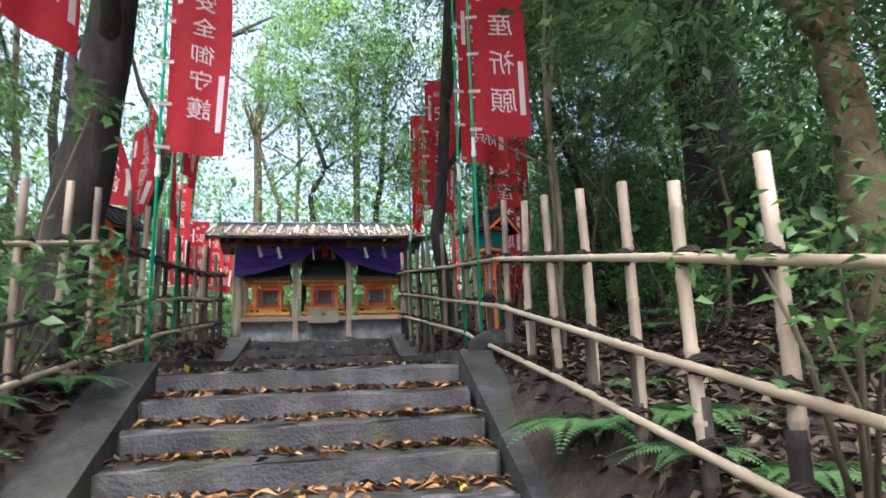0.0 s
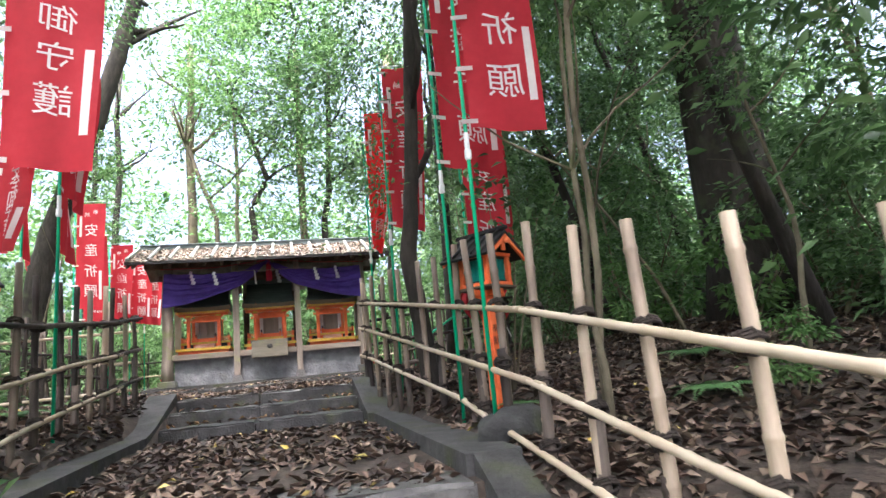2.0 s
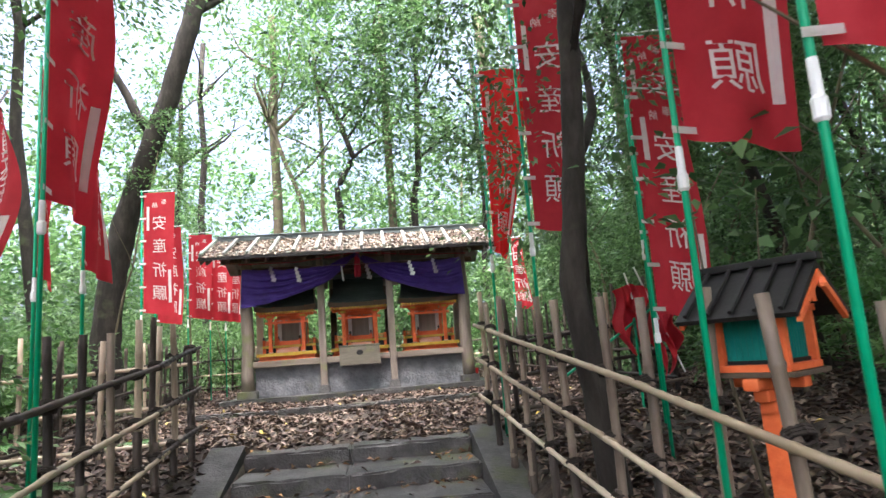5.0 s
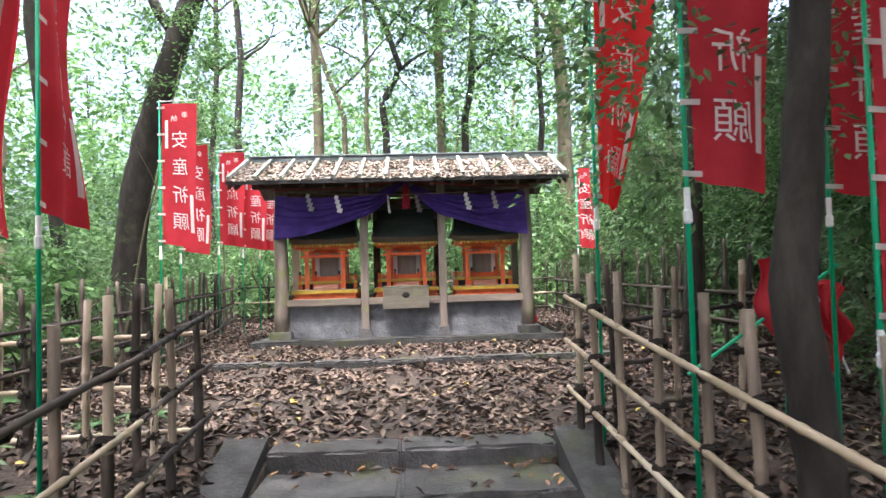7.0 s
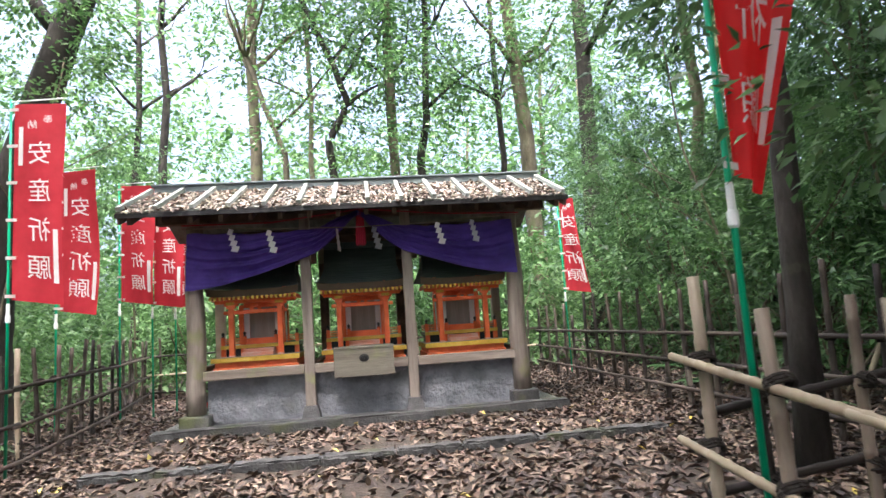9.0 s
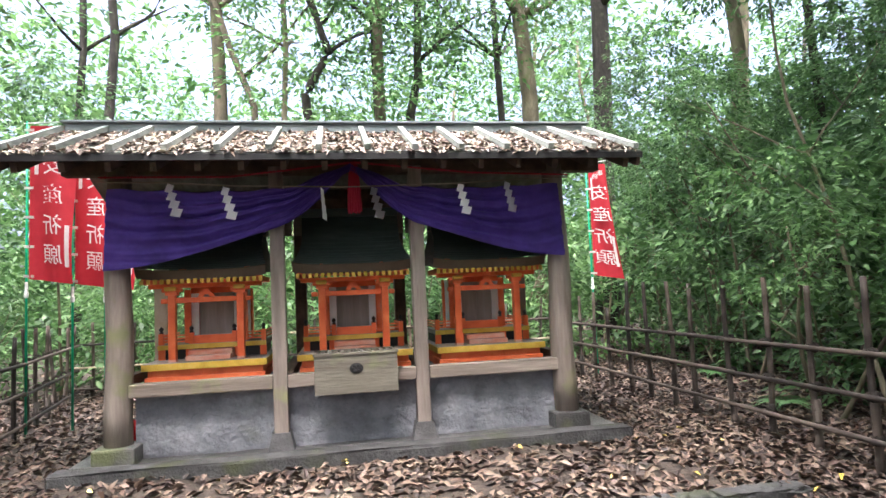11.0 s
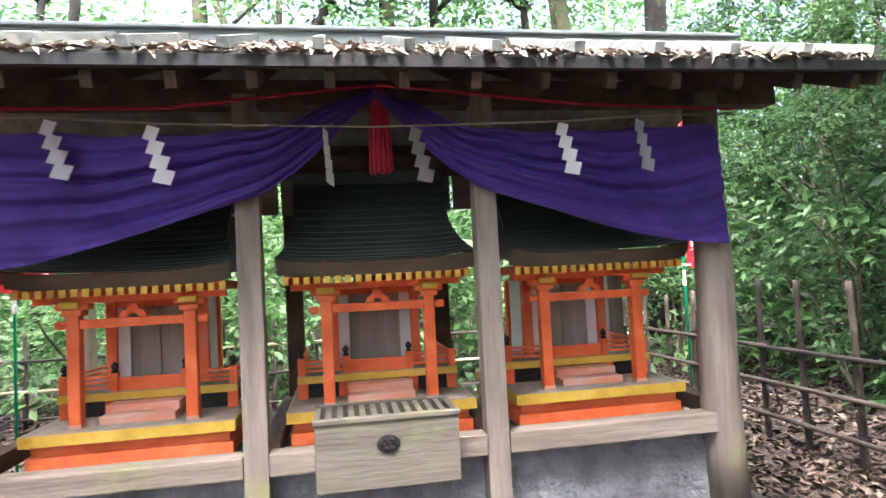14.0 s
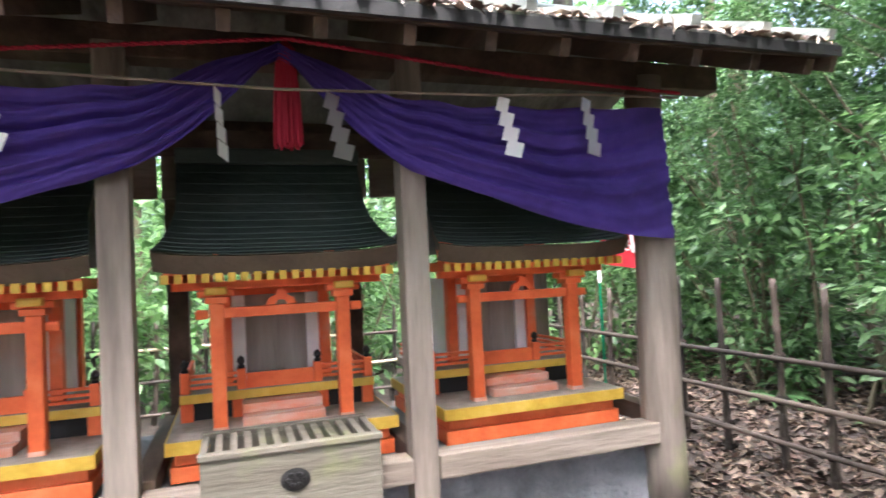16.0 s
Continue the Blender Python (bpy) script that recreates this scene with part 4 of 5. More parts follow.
def banner(x, y, z_bottom, text, turn=0.0, length=1.78, width=0.44, sway=0.05, twist=0.0, taper=0.0, mat=FLAG, lean=(0, 0), seed=0, joint=-0.2, label="red cloth banner with white mirrored writing on a green pole"):
    q = random.Random(seed + 50)
    g = float(ground_z(x, y))
    b = thing("prayer_banner", (x, y, g), label, "banner", "red prayer banners")
    zb = z_bottom - g
    zt = zb + length
    ca, sa = math.cos(radians(turn)), math.sin(radians(turn))
    p1, p2, p3 = q.uniform(0, 6), q.uniform(0, 6), q.uniform(0.6, 1.2)

    def cloth(u, v):
        # u 0 at the pole .. 1 at the free edge, v 0 at the bottom .. 1 at the top
        k = 1 - v
        a = math.atan2(sa, ca) + twist * k * u
        w = width * (1 - taper * max(0.0, k) ** 1.5)
        bulge = sway * p3 * (math.sin(5 * v + p1 + 2.5 * u) * u + 0.35 * math.sin(9 * u + p2) * (0.3 + k))
        r = w * u
        xx = 0.035 + r
        return Vector((xx * math.cos(a) - bulge * math.sin(a), xx * math.sin(a) + bulge * math.cos(a), zb + length * v - 0.06 * u * k * (1 + sway * 4)))

    part("cloth", grid_mesh("cloth", cloth, np.linspace(0, 1, 13), np.linspace(0, 1, 33)), mat, b, smooth=True)

    def printed(verts, u_of, off):
        out = []
        for co in verts:
            u, v = u_of(co)
            p = cloth(u, v)
            e = 0.01
            nrm = (cloth(u + e, v) - p).cross(cloth(u, v + e) - p).normalized()
            out.append(p + nrm * off)
        return out
    for ch, vc, size, du in text:
        key = (ch, size)
        if key not in GLYPHS:
            GLYPHS[key] = glyphs(ch, size)
        src = GLYPHS[key]
        for off in (0.003,):
            me = src.copy()
            me.name = "character"
            # seen from the cloth's back, so the writing runs mirrored
            pts = printed([v.co for v in me.vertices], lambda co: (0.5 + du - co.x / width, vc + co.y / length), off)
            for v, p in zip(me.vertices, pts):
                v.co = p
            me.materials.clear()
            link("character", me, b, "", PRINT)
    for u0, u1, v0, v1 in ((0.1, 0.19, 0.68, 0.88), (0.83, 0.93, 0.1, 0.36)):
        bm = grid_mesh("stripe", lambda u, v: printed([None], lambda _: (u, v), 0.003)[0], np.linspace(u0, u1, 3), np.linspace(v0, v1, 9))
        part("stripe", bm, PRINT, b)
    lx, ly = lean
    part("pole", tube([(0, 0, -0.1), (lx * 0.5, ly * 0.5, (zt + 0.1) / 2), (lx, ly, zt + 0.05)], [0.0135, 0.0125, 0.01], 8), POLE, b, "green plastic pole", smooth=True)
    part("pole_joint", lathe([(0.0135, 0), (0.021, 0.01), (0.021, 0.06), (0.015, 0.07), (0.015, 0.16), (0.0135, 0.17)], 10, at=(lx * 0.5, ly * 0.5, zb + joint)), JOINT, b, "white telescopic joint")
    part("crossbar", tube([(-0.03 * ca, -0.03 * sa, zt + 0.03), (ca * (width + 0.05), sa * (width + 0.05), zt + 0.04)], [0.006, 0.006], 6), JOINT, b)
    for k in range(6):
        v = 0.02 + k * 0.19
        p, p0 = cloth(0.1, v), Vector((-0.02 * ca, -0.02 * sa, zb + length * v))
        bm = bmesh.new()
        d = p - p0
        o = Vector((sa, -ca, 0)) * 0.016
        fr = [bm.verts.new(p0 + o + Vector((0, 0, s))) for s in (-0.014, 0.014)] + [bm.verts.new(p + o + Vector((0, 0, s))) for s in (0.014, -0.014)]
        bm.faces.new(fr)
        bmesh.ops.solidify(bm, geom=list(bm.faces), thickness=0.003)
        part("loop", bm, PRINT, b)
    return b


banner(1.1, 4.72, 3.6, BIRTH, -14, seed=1, sway=0.05)
banner(1.12, 5.46, 3.62, BIRTH, -8, seed=2, sway=0.05)
banner(1.1, 7.6, 3.72, BIRTH, -6, seed=3, taper=0.25, label="torn faded red banner on a green pole")
banner(1.06, 8.92, 3.78, BIRTH, -5, seed=4, taper=0.75, sway=0.06, mat=FLAGNEW, label="bright new red banner twisted by the wind on a green pole")
banner(2.2, 8.2, 3.72, BIRTH, -8, seed=5)
banner(3.14, 17.2, 3.74, BIRTH, -25, seed=6, length=1.6, width=0.24, taper=-0.7)
banner(1.85, 7.4, 3.05, BIRTH, 10, seed=16, length=1.6)
banner(-3.39, 12.7, 3.77, BIRTH, -5, seed=7)
banner(-3.74, 14.3, 3.74, BIRTH, -8, seed=8, length=1.6)
banner(-3.7, 16.0, 3.92, BIRTH, -5, seed=9, length=1.65)
banner(-3.33, 16.2, 3.86, BIRTH, -12, seed=10, length=1.55)
banner(-3.1, 16.5, 3.84, BIRTH, -30, seed=11, length=1.55)
banner(-1.6, 6.45, 3.8, BIRTH, 79, seed=12, sway=0.06, width=0.4)
banner(-1.32, 4.65, 3.36, SAFETY, -6, seed=13, length=1.8, width=0.46)
banner(-2.36, 7.3, 3.52, SAFETY, -50, seed=14, length=1.0, sway=0.09, taper=-0.2)
banner(-2.1, 8.0, 3.7, SAFETY, 98, seed=15, length=1.7)
banner(-2.4, 7.95, 3.66, SAFETY, 102, seed=19, length=1.6, sway=0.07)
banner(-1.7, 3.0, 3.5, SAFETY, 55, seed=21, length=1.6)
banner(-2.5, 6.6, 3.45, SAFETY, -40, seed=18, length=1.05, sway=0.08, taper=-0.2)

# a banner that has come down, hanging crumpled on the far side of the fence
fallen = thing("fallen_banner", (2.35, 8.9, 2.25), "crumpled red banner fallen with its green pole behind the fence", "banner")


def rag(cx, w, top, drop, ph):
    return grid_mesh("cloth", lambda u, v: (cx + w * (u - 0.5) * (1 - 0.35 * v) + 0.04 * math.sin(7 * v + ph), 0.07 * math.sin(13 * u + 3 * v + ph) * (0.4 + v) + 0.03 * math.sin(29 * u + ph), top - drop * v * (0.75 + 0.25 * math.sin(9 * u + ph)) - 0.12 * abs(u - 0.5)), np.linspace(0, 1, 30), np.linspace(0, 1, 16))


part("cloth", rag(-0.02, 0.34, 1.15, 0.62, 0.4), FLAG, fallen, smooth=True)
part("cloth", rag(0.27, 0.26, 0.95, 0.66, 2.1), FLAG, fallen, smooth=True)
part("pole", tube([(-0.75, -0.1, 0.35), (0.45, 0.1, 1.05)], [0.013, 0.012], 8), POLE, fallen)
part("rod", tube([(-0.05, 0, 1.25), (0.1, 0.0, 0.55)], [0.008, 0.008], 6), JOINT, fallen)
part("rod", tube([(0.05, 0, 1.3), (0.42, 0.0, 0.3)], [0.008, 0.008], 6), JOINT, fallen)
part("pole_stub", tube([(0.0, 0.05, -0.3), (0.02, 0.05, 1.0)], [0.013, 0.013], 8), POLE, fallen)


# ---- lantern boxes on posts ----
def lantern(at, rz):
    s = thing("garden_lantern", at, "vermilion post lantern with teal lattice and black gabled roof", "lantern", "lanterns beside the steps", rz)
    part("post", box(-0.06, 0.06, -0.06, 0.06, -0.75, 0.72, 0.006), ORANGE, s)
    for k, ch in enumerate("奉献"):
        me = glyphs(ch, 0.1)
        for v in me.vertices:
            v.co = (v.co.x, -0.0615, 0.4 - 0.13 * k + v.co.y)
        link("character", me, s, "black brushed character", BLACK)
    bm = bmesh.new()
    for a, b in (((-0.26, 0.26), (0.76, 0.83)), ((-0.15, 0.15), (0.69, 0.76)), ((-0.09, 0.09), (0.62, 0.69))):
        box(a[0], a[1], -0.045, 0.045, b[0] + 0.001, b[1], 0.015, bm)
    part("bracket", bm, ORANGE, s)
    part("bracket", box(-0.05, 0.05, -0.2, 0.2, 0.765, 0.828, 0.012), ORANGE, s)
    part("tray", box(-0.24, 0.24, -0.24, 0.24, 0.832, 0.86, 0.004), EAVE, s)
    part("sill", box(-0.21, 0.21, -0.21, 0.21, 0.861, 0.9, 0.004), ORANGE, s)
    for x in (-0.18, 0.18):
        for y in (-0.18, 0.18):
            part("corner_post", box(x - 0.022, x + 0.022, y - 0.022, y + 0.022, 0.9005, 1.18), ORANGE, s)
    part("top_rail", box(-0.215, 0.215, -0.215, 0.215, 1.1805, 1.22, 0.004), ORANGE, s)
    part("light_box", box(-0.15, 0.15, -0.15, 0.15, 0.9005, 1.18), GRILLE, s, "teal painted panel")
    for side in range(4):
        m = Matrix.Rotation(side * math.pi / 2, 4, "Z")
        bm = bmesh.new()
        for k in range(9):
            x = -0.136 + k * 0.034
            box(x - 0.004, x + 0.004, -0.166, -0.158, 0.925, 1.155, 0, bm)
        for z in (0.99, 1.04, 1.09):
            box(-0.14, 0.14, -0.1575, -0.1515, z - 0.004, z + 0.004, 0, bm)
        bm.transform(m)
        part("lattice", bm, GRILLE, s)
        for z0, z1 in ((0.902, 0.924), (1.156, 1.1795)):
            bm = box(-0.155, 0.155, -0.172, -0.1505, z0, z1)
            bm.transform(m)
            part("lattice_frame", bm, BLACK, s)
    for sx in (-1, 1):
        bm = bmesh.new()
        vs = [bm.verts.new(p) for p in ((0, -0.34, 1.45), (sx * 0.36, -0.34, 1.17), (sx * 0.36, 0.34, 1.17), (0, 0.34, 1.45))]
        bm.faces.new(vs)
        bmesh.ops.recalc_face_normals(bm, faces=bm.faces)
        bmesh.ops.solidify(bm, geom=list(bm.faces), thickness=0.03)
        part("roof_panel", bm, BLACK, s, "black gabled roof")
        for y in (-0.345, 0.315):
            bm = bmesh.new()
            v = [bm.verts.new(p) for p in ((0, y, 1.4), (sx * 0.31, y, 1.16), (sx * 0.31, y, 1.12), (0, y, 1.35))]
            f = bm.faces.new(v)
            r = bmesh.ops.extrude_face_region(bm, geom=[f])
            bmesh.ops.translate(bm, vec=(0, 0.028, 0), verts=[g for g in r["geom"] if isinstance(g, bmesh.types.BMVert)])
            part("bargeboard", bm, ORANGE, s)
        for k in range(5):
            y = -0.27 + k * 0.135
            bm = bmesh.new()
            tube([(sx * 0.02, y, 1.46), (sx * 0.36, y, 1.196)], [0.014, 0.014], 6, bm)
            part("roof_batten", bm, BLACK, s)
    part("ridge", box(-0.035, 0.035, -0.36, 0.36, 1.452, 1.495, 0.01), BLACK, s)
    part("gable", box(-0.03, 0.03, -0.3, -0.28, 1.225, 1.34), ORANGE, s)
    part("pendant", lathe([(0.02, 0), (0.028, 0.02), (0.02, 0.05)], 8, at=(0, -0.35, 1.3)), ORANGE, s)
    return s


lamp = lantern((1.4, 5.55, 2.2), 32)
lamp.scale = (0.64, 0.64, 0.64)
copy_thing(lamp, pose(-1.9, 5.5, 2.2, 0, 0, -25))

# ---- trees ----
def branch_path(p, d, length, steps, wander, q, lift=0.05):
    pts = [Vector(p)]
    d = Vector(d).normalized()
    for k in range(steps):
        d = (d + Vector((q.uniform(-1, 1), q.uniform(-1, 1), q.uniform(-0.6, 0.6) + lift)) * wander).normalized()
        pts.append(pts[-1] + d * length / steps)
    return pts


def crown_mesh(name, seed, n_clumps, per, radius, height, leaf, mat, flat=0.5):
    """Sprays of leaves round the ends of unseen twigs: an uneven crown with gaps."""
    r = np.random.default_rng(seed)
    cs, als, nms = [], [], []
    for k in range(n_clumps):
        a, s, h = r.uniform(0, 6.283), r.uniform(0.15, 1) ** 0.6, r.uniform(-1, 1)
        rad = radius * s * math.sqrt(max(0.05, 1 - 0.8 * h * h)) * r.uniform(0.75, 1.15)
        c = np.array([rad * math.cos(a), rad * math.sin(a), height * h])
        size = radius * r.uniform(0.1, 0.24)
        pts = r.normal(0, 1, (per, 3)) * np.array([size, size, size * flat])
        cs.append(c + pts)
        out = pts + np.array([math.cos(a), math.sin(a), -0.4]) * size * 0.8
        als.append(out + r.normal(0, 0.4 * size, (per, 3)))
        nms.append(np.array([0, 0, 1]) + r.normal(0, 0.45, (per, 3)))
    c, al, nm = map(np.concatenate, (cs, als, nms))
    n = len(c)
    return leaf_mesh(name, c, al, nm, r.uniform(0.75, 1.3, n) * leaf, r.uniform(0.75, 1.25, n) * leaf * 0.46, mat)


CROWNS = [crown_mesh("crown", 1, 44, 66, 2.8, 3.6, 0.17, LEAF), crown_mesh("crown", 2, 40, 66, 3.0, 2.8, 0.17, LEAF), crown_mesh("crown", 3, 40, 60, 2.5, 3.2, 0.17, LEAFBRIGHT)]
DARKCROWNS = [crown_mesh("crown", 5, 80, 110, 2.6, 2.6, 0.105, LEAFDARK), crown_mesh("crown", 6, 80, 110, 2.2, 3.0, 0.105, LEAFDARK)]


def tree(base, top, r, bark, crowns, label, seed, kinks=0.12, limbs=4, crown_scale=1.0, crown_low=0.55, n_crowns=2, via=None):
    """base and top: points of the trunk; via: points between."""
    q = random.Random(seed)
    t = thing("tree", base, label, "tree", "trees of the wood")
    b, e = Vector(base), Vector(top)
    key = [Vector((0, 0, -0.3))] + [Vector(v) - b for v in (via or [])] + [e - b]
    pts = []
    for p0, p1 in zip(key, key[1:]):
        for k in range(6):
            w = kinks * (0.3 if via else 1)
            pts.append(p0.lerp(p1, k / 6) + Vector((q.uniform(-w, w), q.uniform(-w, w), 0)) * (1 if pts else 0))
    pts.append(key[-1])
    n = len(pts)
    rad = [r * (1 - 0.4 * k / (n - 1)) * (1.35 if k == 0 else 1) for k in range(n)]
    bm = tube(pts, rad, 10 if r < 0.25 else 16, wobble=0.06, rnd=q)
    part("trunk", bm, bark, t, smooth=True)
    ends = [pts[-1]]
    for k in range(limbs):
        i = q.randint(int(n * 0.58), n - 2)
        a = q.uniform(0, 6.283)
        path = branch_path(pts[i], (math.cos(a), math.sin(a), 0.8), q.uniform(1.6, 3.4) * crown_scale, 6, 0.3, q, 0.15)
        part("limb", tube(path, [rad[i] * 0.5 * (1 - 0.85 * j / 6) + 0.008 for j in range(7)], 7), bark, t, smooth=True)
        ends.append(path[-1])
    q.shuffle(ends)
    for k in range(n_crowns):
        p = ends[k % len(ends)]
        ob = link("crown", q.choice(crowns), t)
        s = crown_scale * q.uniform(0.8, 1.2)
        ob.matrix_basis = Matrix.LocRotScale(p + Vector((q.uniform(-0.5, 0.5), q.uniform(-0.5, 0.5), q.uniform(-0.3, 0.8))), Euler((0, 0, q.uniform(0, 6.3))), (s, s, s))
    return t


def gz(x, y):
    return float(ground_z(x, y))


# the trunks that stand out
SLIM = "slim grey-green forest tree with a high thin crown"
tree((-3.1, 24, 2.4), (-3.1, 24, 15), 0.2, BARKGREY, CROWNS, "tall grey-green trunk behind the shrine", 1, 0.05, n_crowns=1)
tree((0.68, 24, 2.4), (0.75, 24, 15), 0.17, BARKGREY, CROWNS, SLIM, 2, 0.06, n_crowns=1)
tree((0.95, 24.6, 2.4), (0.6, 24.6, 15), 0.13, BARK, CROWNS, SLIM, 3, 0.06, n_crowns=1)
tree((-1.0, 24, 2.4), (-2.2, 24, 14), 0.13, BARK, CROWNS, "dark crooked tree behind the shrine", 4, 0.05, via=[(-0.98, 24, 7.6), (-1.1, 24, 8.6), (-0.5, 24, 9.7), (-0.9, 24, 11)], n_crowns=1)
tree((-1.4, 24.5, 2.4), (-1.75, 24.5, 14), 0.1, BARKGREY, CROWNS, SLIM, 5, 0.08, n_crowns=1)
tree((-1.9, 23, 2.4), (-3.6, 23, 12), 0.1, BARKGREY, CROWNS, "slender leaning tree behind the shrine", 6, 0.1, via=[(-2.2, 23, 8)], n_crowns=1)
tree((1.55, 24, 2.4), (1.95, 24, 14), 0.14, BARK, CROWNS, SLIM, 7, 0.12, via=[(1.5, 24, 8), (1.75, 24, 9.5)], n_crowns=1)
tree((4.0, 25, 2.5), (4.1, 25, 14), 0.12, BARK, CROWNS, SLIM, 8, 0.1, n_crowns=1)
tree((4.9, 24, 2.5), (4.3, 24, 15), 0.26, BARKGREY, CROWNS, "thick mossy trunk behind the terrace", 9, 0.06, n_crowns=1)
tree((5.5, 22, 2.5), (5.95, 22, 14), 0.26, BARK, CROWNS, "dark forked trunk beyond the fence", 10, 0.06, n_crowns=1)
tree((-5.55, 24, 2.3), (-5.45, 24, 14), 0.14, BARK, CROWNS, SLIM, 11, 0.12, n_crowns=1)
tree((-6.7, 25, 2.3), (-6.5, 25, 14), 0.12, BARK, CROWNS, SLIM, 12, 0.15, n_crowns=1)
tree((-4.62, 14.9, 2.2), (-2.9, 14.9, 11.2), 0.26, BARK, CROWNS, "dark leaning evergreen trunk beside the terrace fence", 13, 0.03, via=[(-4.79, 14.9, 3.42), (-4.67, 14.9, 4.72), (-4.42, 14.9, 5.78), (-4.05, 14.9, 6.95), (-3.74, 14.9, 7.86), (-3.3, 14.9, 9.5)], n_crowns=1)
tree((1.3, 6.85, 1.8), (1.55, 6.9, 9.0), 0.09, BARK, DARKCROWNS, "slender dark trunk leaning beside the bamboo fence", 14, 0.02, limbs=2, n_crowns=1, crown_scale=0.7, via=[(1.2, 6.85, 2.5), (1.12, 6.85, 3.24), (1.22, 6.85, 4.1), (1.32, 6.85, 5.6)])
tree((2.4, 10.5, 2.2), (2.5, 10.5, 10.0), 0.09, BARK, DARKCROWNS, "dark straight trunk behind the bamboo fence", 15, 0.04, crown_scale=0.8)
tree((5.1, 7.2, 2.2), (5.0, 7.2, 9.0), 0.5, BARK, DARKCROWNS, "massive dark old trunk wrapped in shrubs", 16, 0.05, limbs=6, n_crowns=4)
tree((3.55, 3.55, 1.3), (3.35, 3.5, 8.0), 0.17, BARKBROWN, DARKCROWNS, "pale brown knotted trunk on the bank", 17, 0.02, crown_scale=0.8, via=[(3.52, 3.5, 2.8), (3.5, 3.5, 3.3), (3.42, 3.5, 4.2)])
tree((-2.3, 5.0, 1.75), (-1.5, 5.0, 9.0), 0.25, BARK, DARKCROWNS, "dark thick trunk close behind the bamboo fence", 18, 0.02, crown_scale=0.7, via=[(-2.1, 5.0, 2.4), (-1.95, 5.0, 3.3), (-1.82, 5.0, 4.8)])

# trees added beside path and terrace, their high crowns there to block light from above
for k, (bx, by, tx, ty, h) in enumerate([(-3.6, -1.5, -1.0, 0.5, 9.5), (3.9, 0.5, 0.8, 1.6, 10.0), (-4.2, 3.2, -0.8, 4.4, 10.5), (4.2, 5.4, 1.0, 5.6, 10.5), (6.2, 13.0, 4.6, 13.4, 10.0), (6.4, 16.2, 5.0, 15.4, 10.5), (6.8, 10.2, 4.6, 10.8, 10.5), (-6.6, 10.6, -5.2, 10.2, 10.0), (4.3, 9.0, 1.6, 9.4, 11.5)]):
    tree((bx, by, gz(bx, by)), (tx, ty, gz(bx, by) + h), 0.065, BARK, DARKCROWNS, "slim leaning evergreen added so that its crown shades the ground", 400 + k, 0.08, 4, 1.0, n_crowns=4 if by < 5 else 2)

# the wood around
q = random.Random(11)
placed = []
for k in range(400):
    if len(placed) > 84:
        break
    a = q.uniform(0, 2 * math.pi)
    r = q.uniform(7, 34)
    x, y = r * math.cos(a) * 1.0 - 0.3, 10 + r * math.sin(a)
    if -4.6 < x < 3.6 and y > -8 and y < 22.5:
        continue
    if abs(x) < 7 and y < 2.5 or -6.5 < x < 6.5 and y < 27 and y > 18:
        continue
    if any((x - u) ** 2 + (y - v) ** 2 < 3.2 for u, v in placed):
        continue
    placed.append((x, y))
    h = q.uniform(8, 13)
    right = x > 2.5 and y < 20
    tree((x, y, gz(x, y)), (x + q.uniform(-1, 1), y + q.uniform(-1, 1), gz(x, y) + h), q.uniform(0.07, 0.2), BARK if q.random() < 0.5 else BARKGREY, DARKCROWNS if right or q.random() < 0.25 else CROWNS, SLIM, 100 + k, 0.15, 3, 1.0, n_crowns=2 if right or y < 14 else 1)

# dense foliage of the wood, all round: full undergrowth below, broken clumps above
def wood_foliage(n, seed, r0, r1, top, skew, size, mat, keep, label):
    r = np.random.default_rng(seed)
    ang, rad = np.where(r.uniform(0, 1, n) < 0.85, r.uniform(-0.4, 3.54, n), r.uniform(0, 2 * np.pi, n)), np.sqrt(r.uniform(r0 * r0, r1 * r1, n))
    hh = 0.1 + top * r.uniform(0, 1, n) ** skew
    fx, fy = rad * np.cos(ang), 10 + rad * np.sin(ang)
    dens = np.array([noise.noise(Vector((a * 0.26, b * 0.26, c * 0.4))) + 0.7 * noise.noise(Vector((a * 0.9, b * 0.9, c * 1.2 + 9))) for a, b, c in zip(fx, fy, hh)])
    ok = (dens > np.interp(hh, [0, 4, 7, 10, 14], [-0.5, -0.35, -0.08, 0.28, 0.5])) & keep(fx, fy)
    fx, fy, hh = fx[ok], fy[ok], hh[ok]
    n = len(fx)
    c = np.stack([fx, fy, ground_z(fx, fy) + hh], 1)
    al = r.normal(0, 1, (n, 3)) * np.array([1, 1, 0.5])
    nm = np.array([0, 0, 1]) + r.normal(0, 0.5, (n, 3))
    me = leaf_mesh("wood_foliage", c, al, nm, size * r.uniform(0.7, 1.3, n), size * 0.48 * r.uniform(0.7, 1.2, n), mat)
    return tagged(link("wood_foliage", me), label, "foliage", kind="stuff")


wood_foliage(430000, 77, 19, 36, 14.0, 1.3, 0.36, LEAF, lambda x, y: ~((np.abs(x) < 7) & (y < 0)), "dense green foliage of the surrounding wood")
wood_foliage(32000, 79, 6, 20, 9.0, 1.3, 0.12, LEAF, lambda x, y: (x > 4.6) & (y > 7), "leafy middle storey of slender evergreens beyond the fence")
wood_foliage(60000, 78, 8, 20, 3.4, 1.4, 0.15, LEAFDARK, lambda x, y: ((x < -5.0) | (x > 4.2) | (y > 20)) & ~((np.abs(x) < 7) & (y < 2)), "green undergrowth beneath the trees")

